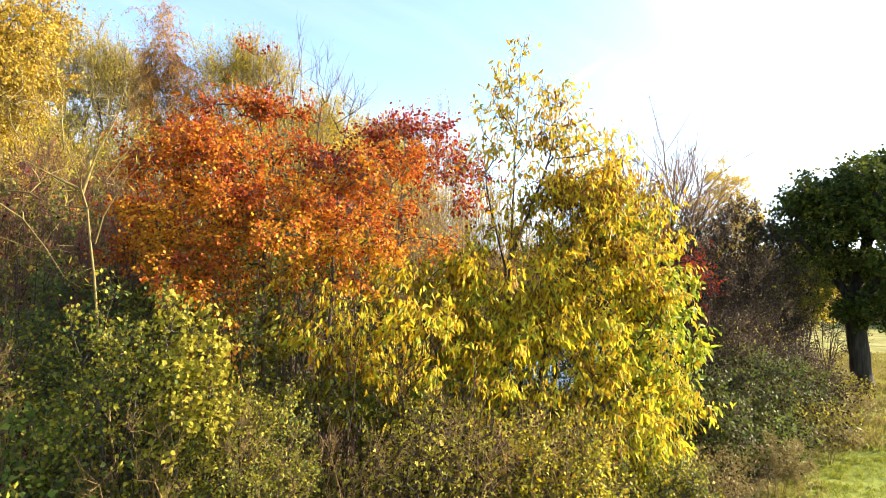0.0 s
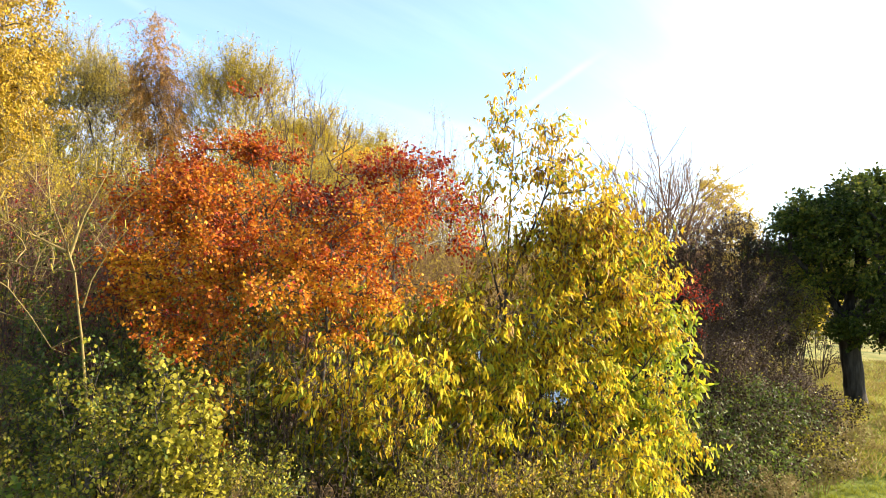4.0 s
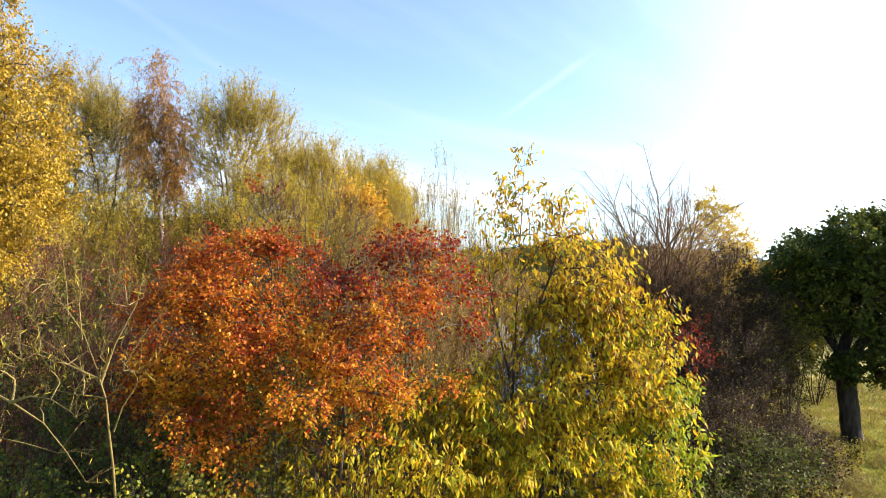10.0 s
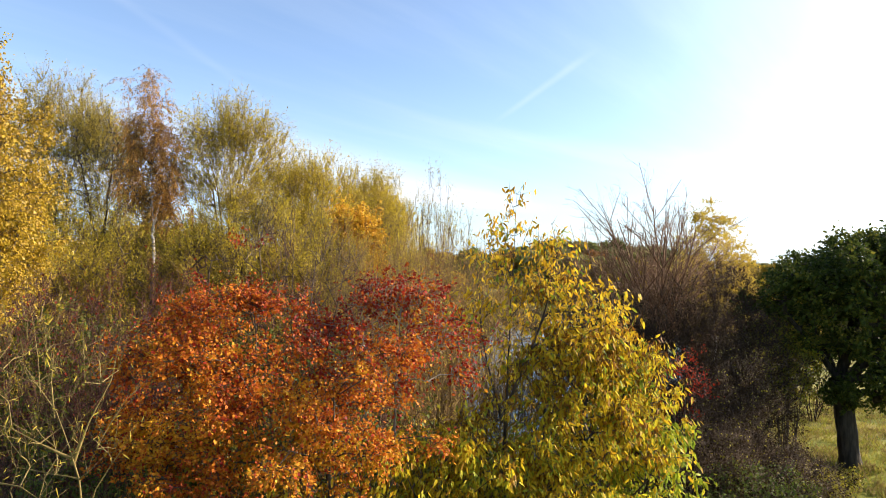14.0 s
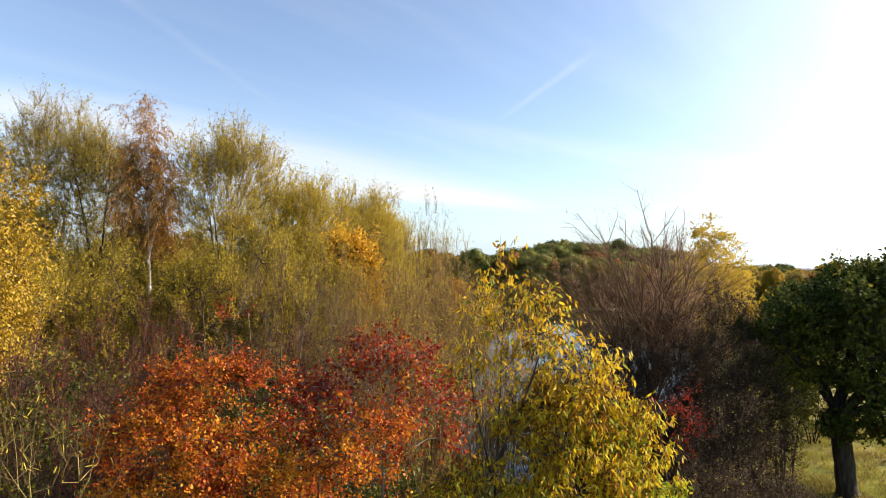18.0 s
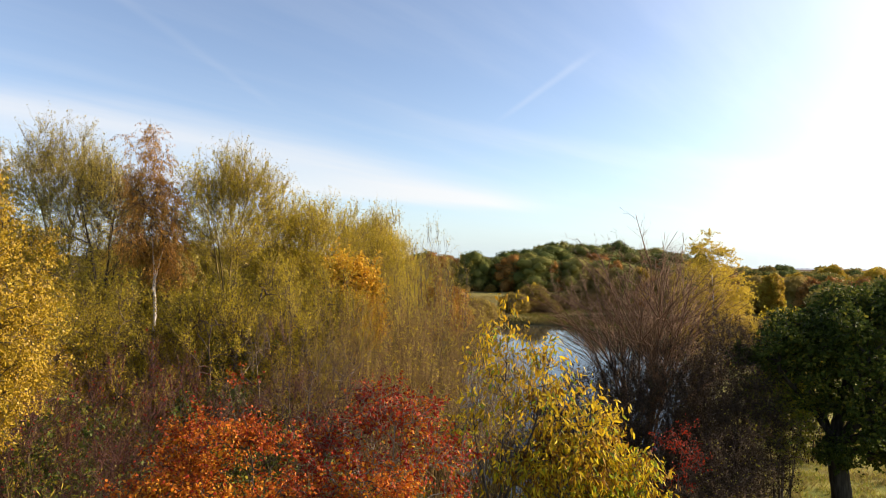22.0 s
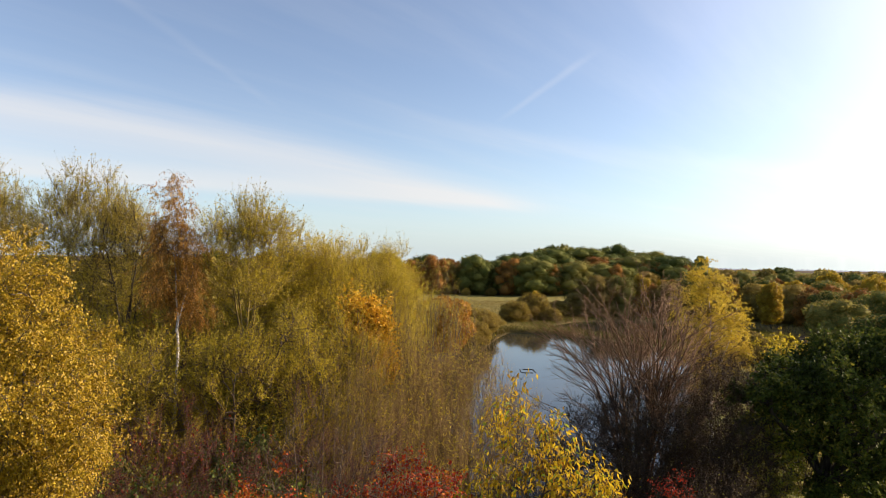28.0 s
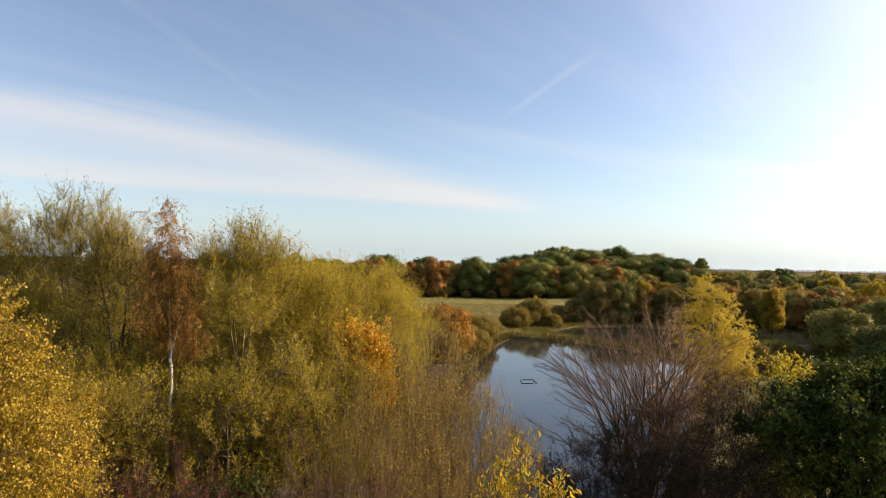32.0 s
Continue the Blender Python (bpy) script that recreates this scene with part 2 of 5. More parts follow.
def solid_mat(name, colours, scale=6.0, rough=0.85, bump=0.3, bump_scale=30.0, stretch=(1, 1, 1), metal=0.0):
    """Bark, soil, timber: tones mixed by noise at two scales, with fine relief."""
    m, nt = tree_of(name)
    g = nt.nodes.new("ShaderNodeNewGeometry")
    mp = nt.nodes.new("ShaderNodeMapping")
    mp.inputs["Scale"].default_value = stretch
    nt.links.new(g.outputs["Position"], mp.inputs[0])
    a = nt.nodes.new("ShaderNodeTexNoise")
    nt.links.new(mp.outputs[0], a.inputs["Vector"])
    a.inputs["Scale"].default_value, a.inputs["Detail"].default_value = scale, 5
    k = len(colours) - 1
    r = ramp(nt, [(0.3 + 0.4 * i / k, c) for i, c in enumerate(colours)])
    nt.links.new(a.outputs[0], r.inputs[0])
    b = nt.nodes.new("ShaderNodeTexNoise")
    nt.links.new(mp.outputs[0], b.inputs["Vector"])
    b.inputs["Scale"].default_value = bump_scale
    bp = nt.nodes.new("ShaderNodeBump")
    bp.inputs["Strength"].default_value = bump
    bp.inputs["Distance"].default_value = 0.02
    nt.links.new(b.outputs[0], bp.inputs["Height"])
    p = nt.nodes.new("ShaderNodeBsdfPrincipled")
    p.inputs["Roughness"].default_value = rough
    p.inputs["Metallic"].default_value = metal
    p.inputs["Specular IOR Level"].default_value = 0.25
    nt.links.new(r.outputs[0], p.inputs["Base Color"])
    nt.links.new(bp.outputs[0], p.inputs["Normal"])
    nt.links.new(p.outputs[0], nt.nodes.new("ShaderNodeOutputMaterial").inputs[0])
    return m


YELLOW = leaf_mat("chestnut_leaf", [(.2, .09, .012), (.44, .25, .015), (.62, .43, .019), (.7, .54, .026), (.62, .53, .033), (.4, .42, .03)], 0.5, patch=0.5, patch_scale=1.6, each=1.0, by_height=(3.5, .12))
CANARY = leaf_mat("chestnut_leaf_pale", [(.425, .228, .014), (.59, .372, .018), (.69, .48, .028), (.565, .44, .032)], 0.55, each=0.85, by_height=(6.2, .1))
LIME = leaf_mat("chestnut_leaf_green", [(.13, .2, .02), (.27, .35, .028), (.46, .45, .03)], 0.45)
RED = leaf_mat("red_leaf", [(.19, .026, .01), (.4, .076, .012), (.55, .152, .014), (.62, .245, .018), (.68, .375, .025)], 0.4, patch=0.7, patch_scale=1.2, by_height=(5.5, 0.12), each=0.6)
DARKRED = leaf_mat("crimson_leaf", [(.15, .015, .01), (.34, .03, .014), (.44, .065, .016)], 0.4)
GOLD = leaf_mat("birch_leaf_gold", [(.23, .138, .011), (.41, .262, .018), (.53, .365, .03), (.31, .2, .016)], 0.38, rough=0.45, patch=0.3, gloss=.25)
RUST = leaf_mat("birch_leaf_rust", [(.35, .155, .03), (.5, .255, .05), (.6, .355, .085)], 0.54, each=.9)
WILLOW = leaf_mat("willow_leaf", [(.26, .205, .019), (.47, .37, .029), (.62, .48, .04), (.69, .53, .05)], 0.58, patch=0.5, patch_scale=0.4, each=1.0)
PALE = leaf_mat("sallow_leaf", [(.32, .255, .034), (.49, .385, .05), (.6, .465, .068)], 0.56, each=1.0)
ORANGE = leaf_mat("orange_leaf", [(.56, .28, .02), (.74, .43, .035), (.78, .5, .05)], 0.4)
RUSSET = leaf_mat("russet_leaf", [(.27, .105, .016), (.41, .185, .021), (.51, .285, .033)], 0.35, patch=0.4, patch_scale=0.3)
OAK = leaf_mat("oak_leaf", [(.029, .043, .01), (.052, .076, .015), (.09, .115, .019), (.216, .202, .032)], 0.34, patch=0.35, patch_scale=0.5, gloss=.06)
OLIVE = leaf_mat("maple_leaf_olive", [(.085, .085, .013), (.19, .175, .02), (.34, .3, .028), (.45, .37, .034)], 0.38)
LEMON = leaf_mat("maple_leaf_lemon", [(.24, .22, .022), (.4, .34, .028)], 0.38)
GREEN = leaf_mat("shrub_leaf_green", [(.037, .064, .013), (.072, .106, .017), (.125, .16, .026), (.23, .22, .034)], 0.32)
FRESH = leaf_mat("bramble_leaf", [(.07, .12, .02), (.16, .22, .035), (.3, .32, .05)], 0.34, gloss=.06)
# withered brown, darkened further for shade inside the thorn thickets
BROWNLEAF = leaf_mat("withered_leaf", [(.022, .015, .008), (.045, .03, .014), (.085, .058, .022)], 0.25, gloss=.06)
FAR_GREEN = leaf_mat("far_oak_leaf", [(.061, .084, .023), (.108, .133, .034), (.182, .193, .047), (.284, .245, .062)], 0.28, patch=0.25, patch_scale=0.1, gloss=.04, each=.35, kin=.7)
FAR_OLIVE = leaf_mat("far_ash_leaf", [(.169, .13, .039), (.286, .221, .055), (.39, .305, .072)], 0.4, patch=0.25, patch_scale=0.1, gloss=.04, each=.35, kin=.7)
FAR_TAN = leaf_mat("far_willow_leaf", [(.18, .128, .036), (.3, .217, .056), (.42, .315, .084)], 0.5, patch=0.25, patch_scale=0.1, gloss=.04, each=.35, kin=.7)
FAR_BROWN = leaf_mat("far_wood_leaf", [(.126, .084, .031), (.224, .155, .043), (.294, .216, .054), (.378, .257, .06)], 0.25, patch=0.25, patch_scale=0.08, gloss=.04, each=.35, kin=.7)
FAR_RUST = leaf_mat("far_beech_leaf", [(.24, .096, .029), (.384, .168, .038), (.48, .24, .06)], 0.3, patch=0.25, patch_scale=0.12, gloss=.05, each=.35, kin=.7)
FAR_GOLD = leaf_mat("far_birch_leaf", [(.345, .218, .028), (.506, .345, .039), (.575, .425, .055)], 0.45, patch=0.25, patch_scale=0.12, gloss=.05, each=.35, kin=.7)
BARK = solid_mat("bark_brown", [(.03, .024, .018), (.065, .052, .038), (.11, .09, .07)], 8, 0.9, 0.5, 40, (1, 1, 0.25))
BARK_OAK = solid_mat("bark_oak", [(.014, .012, .009), (.036, .03, .022), (.065, .055, .042)], 10, 0.95, 1.0, 22, (1, 1, 0.2))
BARK_GREY = solid_mat("bark_grey", [(.1, .09, .075), (.18, .16, .13), (.26, .23, .19)], 8, 0.85, 0.4, 40, (1, 1, 0.3))
BARK_OCHRE = solid_mat("bark_ochre", [(.095, .068, .021), (.165, .12, .038), (.23, .17, .058)], 7, 0.7, 0.3, 40, (1, 1, 0.3))
BARK_WHITE = solid_mat("bark_birch", [(.1, .085, .075), (.48, .44, .39), (.58, .55, .5)], 5, 0.7, 0.3, 30, (1, 1, 2.5))
TWIG_RED = solid_mat("twig_dogwood", [(.052, .02, .014), (.098, .04, .028), (.145, .066, .046)], 5, 0.75, 0.2)
TWIG_BROWN = solid_mat("twig_brown", [(.055, .036, .024), (.1, .07, .045), (.15, .11, .07)], 6, 0.78, 0.2)
TWIG_CHERRY = solid_mat("twig_alder", [(.095, .05, .026), (.16, .088, .043), (.22, .132, .068)], 7, 0.75, 0.2)
TWIG_GREY = solid_mat("twig_blackthorn", [(.03, .018, .011), (.054, .034, .021), (.084, .056, .034)], 9, 0.85, 0.2)
TWIG_OSIER = solid_mat("twig_osier", [(.095, .056, .02), (.18, .11, .036), (.26, .17, .06)], 9, 0.75, 0.2)
# near-black because shade is painted into these twigs
TWIG_SHADED = solid_mat("twig_thorn_shaded", [(.012, .007, .004), (.024, .014, .008), (.042, .026, .015)], 9, 0.85, 0.2)
GRASS = leaf_mat("grass_blade", [(.12, .145, .022), (.22, .235, .037), (.32, .29, .058), (.38, .32, .095)], 0.35, patch=0.5, patch_scale=0.35, gloss=.06)
STRAW = leaf_mat("dry_grass_blade", [(.15, .125, .04), (.24, .19, .065), (.32, .26, .1)], 0.26, patch=0.4, patch_scale=0.5, gloss=.06)
LAWN = leaf_mat("lawn_blade", [(.1, .12, .015), (.19, .215, .023), (.28, .28, .036)], 0.35, patch=0.6, patch_scale=0.6, gloss=.06)
REED = leaf_mat("reed_blade", [(.06, .045, .016), (.11, .082, .026), (.09, .085, .02)], 0.25, gloss=.05)
BANK = leaf_mat("bank_grass_blade", [(.07, .07, .014), (.13, .12, .024), (.2, .165, .04)], 0.25, patch=0.5, patch_scale=0.3, gloss=.05)
BUTTER = leaf_mat("birch_leaf_yellow", [(.448, .319, .034), (.614, .448, .047), (.684, .531, .068)], 0.5)
TIMBER = solid_mat("wet_timber", [(.02, .018, .015), (.045, .04, .034)], 6, 0.5, 0.3)


def ground_mat():
    m, nt = tree_of("meadow_and_litter")
    g = nt.nodes.new("ShaderNodeNewGeometry")
    at = nt.nodes.new("ShaderNodeAttribute")
    at.attribute_name = "wooded"

    def nz(scale, detail=5):
        n = nt.nodes.new("ShaderNodeTexNoise")
        nt.links.new(g.outputs["Position"], n.inputs["Vector"])
        n.inputs["Scale"].default_value, n.inputs["Detail"].default_value = scale, detail
        return n.outputs[0]
    grass = ramp(nt, [(0.3, (.075, .1, .016)), (0.45, (.15, .18, .026)), (0.6, (.23, .235, .042)), (0.72, (.31, .26, .08))])
    add = nt.nodes.new("ShaderNodeMath")
    add.operation = "MULTIPLY_ADD"
    nt.links.new(nz(0.25), add.inputs[0])
    add.inputs[1].default_value = 0.6
    half = nt.nodes.new("ShaderNodeMath")
    half.operation = "MULTIPLY"
    half.inputs[1].default_value = 0.4
    nt.links.new(nz(7.0), half.inputs[0])
    nt.links.new(half.outputs[0], add.inputs[2])
    nt.links.new(add.outputs[0], grass.inputs[0])
    dry = nt.nodes.new("ShaderNodeAttribute")
    dry.attribute_name = "dry"
    hay = ramp(nt, [(0.38, (.07, .066, .018)), (0.48, (.14, .118, .032)), (0.55, (.19, .15, .045)), (0.63, (.26, .2, .07))])
    nt.links.new(nz(0.5, 8), hay.inputs[0])
    dm = nt.nodes.new("ShaderNodeMix")
    dm.data_type = "RGBA"
    nt.links.new(dry.outputs["Fac"], dm.inputs[0])
    nt.links.new(grass.outputs[0], dm.inputs[6])
    nt.links.new(hay.outputs[0], dm.inputs[7])
    litter = ramp(nt, [(0.35, (.025, .02, .012)), (0.5, (.07, .05, .028)), (0.66, (.14, .09, .04))])
    nt.links.new(nz(9.0, 8), litter.inputs[0])
    mx = nt.nodes.new("ShaderNodeMix")
    mx.data_type = "RGBA"
    nt.links.new(at.outputs["Fac"], mx.inputs[0])
    nt.links.new(dm.outputs[2], mx.inputs[6])
    nt.links.new(litter.outputs[0], mx.inputs[7])
    bp = nt.nodes.new("ShaderNodeBump")
    bp.inputs["Strength"].default_value, bp.inputs["Distance"].default_value = 0.6, 0.08
    nt.links.new(nz(5.0, 8), bp.inputs["Height"])
    p = nt.nodes.new("ShaderNodeBsdfPrincipled")
    p.inputs["Roughness"].default_value = 0.95
    p.inputs["Specular IOR Level"].default_value = 0.1
    nt.links.new(mx.outputs[2], p.inputs["Base Color"])
    nt.links.new(bp.outputs[0], p.inputs["Normal"])
    nt.links.new(p.outputs[0], nt.nodes.new("ShaderNodeOutputMaterial").inputs[0])
    return m


def water_mat():
    m, nt = tree_of("pond_water")
    g = nt.nodes.new("ShaderNodeNewGeometry")
    n = nt.nodes.new("ShaderNodeTexNoise")
    nt.links.new(g.outputs["Position"], n.inputs["Vector"])
    n.inputs["Scale"].default_value, n.inputs["Detail"].default_value = 2.2, 3
    bp = nt.nodes.new("ShaderNodeBump")
    bp.inputs["Strength"].default_value, bp.inputs["Distance"].default_value = 0.08, 0.03
    nt.links.new(n.outputs[0], bp.inputs["Height"])
    p = nt.nodes.new("ShaderNodeBsdfPrincipled")
    p.inputs["Base Color"].default_value = (.022, .024, .022, 1)
    p.inputs["Roughness"].default_value = 0.06
    p.inputs["IOR"].default_value = 1.33
    nt.links.new(bp.outputs[0], p.inputs["Normal"])
    nt.links.new(p.outputs[0], nt.nodes.new("ShaderNodeOutputMaterial").inputs[0])
    return m


# ---- mesh helpers ----
rng = np.random.default_rng(7)


def mesh_of(name, V, F, mat, smooth=False):
    """A mesh from an array of places and a list of face arrays, each with one number of corners."""
    me = bpy.data.meshes.new(name)
    V = np.asarray(V, np.float32)
    F = [np.asarray(f, np.int32) for f in F if len(f)]
    me.vertices.add(len(V))
    me.vertices.foreach_set("co", V.ravel())
    corners = np.concatenate([f.ravel() for f in F])
    sizes = np.concatenate([np.full(len(f), f.shape[1], np.int32) for f in F])
    me.loops.add(len(corners))
    me.loops.foreach_set("vertex_index", corners)
    me.polygons.add(len(sizes))
    me.polygons.foreach_set("loop_start", np.concatenate([[0], np.cumsum(sizes)[:-1]]).astype(np.int32))
    if smooth:
        me.polygons.foreach_set("use_smooth", np.ones(len(sizes), bool))
    me.update(calc_edges=True)
    me.materials.append(mat)
    return me


def thing(name, place, label, category, group=""):
    ob = new(name)
    ob.empty_display_size = 0.2
    ob.location = place
    return tagged(ob, label, category, group)


def part(name, me, parent, label="", kind=""):
    ob = new(name, me)
    ob.parent = parent
    return tagged(ob, label, kind=kind)


def unit(a):
    return a / np.maximum(np.linalg.norm(a, axis=-1, keepdims=True), 1e-9)


def tube(points, radii, sides=6):
    """A tapered tube along a line, closed at its far end."""
    P = np.asarray(points, float)
    R = np.asarray(radii, float)
    T = unit(np.gradient(P, axis=0))
    ref = np.array([1.0, 0.2, 0.1]) if abs(T[0, 2]) > 0.6 else np.array([0, 0, 1.0])
    A = unit(np.cross(T, ref))
    B = np.cross(T, A)
    ang = np.arange(sides) * 2 * np.pi / sides
    ring = np.cos(ang)[None, :, None] * A[:, None] + np.sin(ang)[None, :, None] * B[:, None]
    V = (P[:, None] + ring * R[:, None, None]).reshape(-1, 3)
    n = len(P)
    i = np.arange(n - 1)[:, None] * sides
    j = np.arange(sides)[None]
    k = (j + 1) % sides
    return V, np.stack([i + j, i + k, i + sides + k, i + sides + j], -1).reshape(-1, 4)


def sticks(A, B, ra, rb):
    """Many thin three-sided twigs from A to B."""
    D = unit(B - A)
    S = unit(np.cross(D, np.where(np.abs(D[:, 2:3]) > 0.8, [[1.0, 0, 0]], [[0, 0, 1.0]])))
    U = np.cross(D, S)
    ang = np.arange(3) * 2 * np.pi / 3
    ring = np.cos(ang)[None, :, None] * S[:, None] + np.sin(ang)[None, :, None] * U[:, None]
    ra, rb = np.broadcast_to(ra, len(A)), np.broadcast_to(rb, len(A))
    V = np.concatenate([A[:, None] + ring * ra[:, None, None], B[:, None] + ring * rb[:, None, None]], 1).reshape(-1, 3)
    o = np.arange(len(A))[:, None, None] * 6
    F = np.array([[0, 1, 4, 3], [1, 2, 5, 4], [2, 0, 3, 5]])[None] + o
    return V, F.reshape(-1, 4)


def spikes(A, B, r):
    """Many thin three-sided twigs that run out to a point."""
    D = unit(B - A)
    S = unit(np.cross(D, np.where(np.abs(D[:, 2:3]) > 0.8, [[1.0, 0, 0]], [[0, 0, 1.0]])))
    U = np.cross(D, S)
    V = np.stack([A + S * r, A + (U * .87 - S * .5) * r, A - (U * .87 + S * .5) * r, B], 1).reshape(-1, 3)
    F = np.array([[0, 1, 3], [1, 2, 3], [2, 0, 3]])[None] + np.arange(len(A))[:, None, None] * 4
    return V, F.reshape(-1, 3)


def joined(pieces):
    """Several (V, quads) as one."""
    Vs, Fs, o = [], [], 0
    for V, F in pieces:
        Vs.append(V)
        Fs.append(F + o)
        o += len(V)
    return np.concatenate(Vs), np.concatenate(Fs)


# leaf outlines: along the midrib, across, and out of the plane; then triangles
SIMPLE = (np.array([[0, 0, 0], [.45, -.5, .12], [1, 0, 0], [.45, .5, .12]]), np.array([[0, 2, 1], [0, 3, 2]]))
LANCE = (np.array([[0, 0, 0], [.28, -.42, .1], [.66, -.36, .06], [1, 0, -.12], [.66, .36, .06], [.28, .42, .1], [.5, 0, 0]]),
         np.array([[0, 6, 1], [1, 6, 2], [2, 6, 3], [3, 6, 4], [4, 6, 5], [5, 6, 0]]))
OVATE = (np.array([[0, 0, 0], [.42, -.48, .1], [1, 0, -.1], [.42, .48, .1], [.5, 0, -.02]]), np.array([[0, 4, 1], [1, 4, 2], [2, 4, 3], [3, 4, 0]]))
BROAD = (np.array([[0, 0, 0], [.2, -.4, .08], [.55, -.5, .1], [.86, -.24, .0], [1, 0, -.1], [.86, .24, .0], [.55, .5, .1], [.2, .4, .08]]),
         np.array([[0, 7, 1], [1, 7, 6], [1, 6, 2], [2, 6, 5], [2, 5, 3], [3, 5, 4]]))
LOBED = (np.array([[0, 0, 0], [.1, -.36, .06], [.34, -.34, .03], [.5, -.52, .1], [.66, -.27, .03], [1, 0, -.08],
                   [.66, .27, .03], [.5, .52, .1], [.34, .34, .03], [.1, .36, .06]]),
         np.array([[0, 9, 1], [1, 9, 2], [9, 8, 2], [2, 8, 4], [2, 4, 3], [8, 6, 4], [8, 7, 6], [4, 6, 5]]))


def leaves(P, D, N, length, width, shape):
    """Leaves at P that point along D and face N."""
    tmpl, tri = shape
    D = unit(D)
    S = unit(np.cross(N, D))
    N = np.cross(D, S)
    L = np.broadcast_to(length, len(P))[:, None, None]
    W = np.broadcast_to(width, len(P))[:, None, None]
    V = P[:, None] + L * tmpl[None, :, :1] * D[:, None] + W * tmpl[None, :, 1:2] * S[:, None] + W * tmpl[None, :, 2:] * N[:, None]
    F = tri[None] + np.arange(len(P))[:, None, None] * len(tmpl)
    return V.reshape(-1, 3), F.reshape(-1, 3)


# ---- growing trees ----
def inside(vols, n, shell=0.6, lump=0.3):
    """n places in a union of ellipsoids (x, y, z, rx, ry, rz[, share]), nearer their skins, with a lumpy outline."""
    share = np.array([v[6] if len(v) > 6 else v[3] * v[4] * v[5] for v in vols], float)
    which = rng.choice(len(vols), n, p=share / share.sum())
    d = unit(rng.normal(size=(n, 3)))
    r = rng.random(n) ** (1 / 3 * shell)
    out = []
    for w, di, ri in zip(which, d, r):
        x, y, z, rx, ry, rz = vols[w][:6]
        k = 1 + lump * noise.noise(Vector((di[0] * 2.1 + x, di[1] * 2.1 + y, di[2] * 2.1 + z))) * 1.6
        out.append((x + di[0] * rx * ri * k, y + di[1] * ry * ri * k, z + di[2] * rz * ri * k))
    return np.array(out)


def grow(stems, goals, step=0.35, rise=0.25, wob=0.05):
    """A branching skeleton: the stems, and from them a way to every goal. Places, parents, number of tips carried, and the stems' own nodes."""
    P, par, chains = [], [], []
    for line in stems:
        line = np.asarray(line, float)
        d = np.r_[0, np.cumsum(np.linalg.norm(np.diff(line, axis=0), axis=1))]
        m = max(4, int(d[-1] / step) + 1)
        t = np.linspace(0, d[-1], m)
        pts = np.stack([np.interp(t, d, line[:, i]) for i in range(3)], 1)
        pts[1:] += np.cumsum(rng.normal(size=(m - 1, 3)) * [wob, wob, 0], axis=0) * 0.5
        ids = []
        first = -1
        if P:
            gap = np.linalg.norm(np.array(P) - pts[0], axis=1)
            if gap.min() < 0.45 and pts[0][2] > P[0][2] + 0.6:
                first = int(np.argmin(gap))
        for p in pts:
            par.append(ids[-1] if ids else first)
            ids.append(len(P))
            P.append(p)
        chains.append(ids)
    n0 = len(P)
    own = np.array(P)
    order = np.argsort([np.min(np.linalg.norm(own - g, axis=1)) for g in goals])
    cap = n0 + int(len(goals) * 40)
    A = np.zeros((cap, 3))
    A[:n0] = own
    n = n0
    tips = np.zeros(len(goals), int)
    for gi in order:
        g = goals[gi]
        d = g - A[:n]
        dist = np.linalg.norm(d, axis=1)
        cost = dist + np.maximum(0, -d[:, 2] + 0.25 * dist) * 1.3
        k = int(np.argmin(cost))
        a = A[k]
        L = np.linalg.norm(g - a)
        m = min(30, max(2, int(L / step)))
        mid = a + (g - a) * 0.5 + np.array([0, 0, rise * L]) + rng.normal(size=3) * 0.08 * L
        prev = k
        for s in np.linspace(0, 1, m + 1)[1:]:
            A[n] = a * (1 - s) ** 2 + 2 * mid * s * (1 - s) + g * s * s + rng.normal(size=3) * wob * 0.3 * step * (s < 1)
            par.append(prev)
            prev = n
            n += 1
        tips[gi] = prev
    A = A[:n]
    par = np.array(par)
    load = np.zeros(n)
    load[tips] = 1
    for ids in chains:
        load[ids[-1]] += 1
    for i in range(n - 1, -1, -1):
        if par[i] >= 0:
            load[par[i]] += load[i]
    return A, par, load, chains, tips


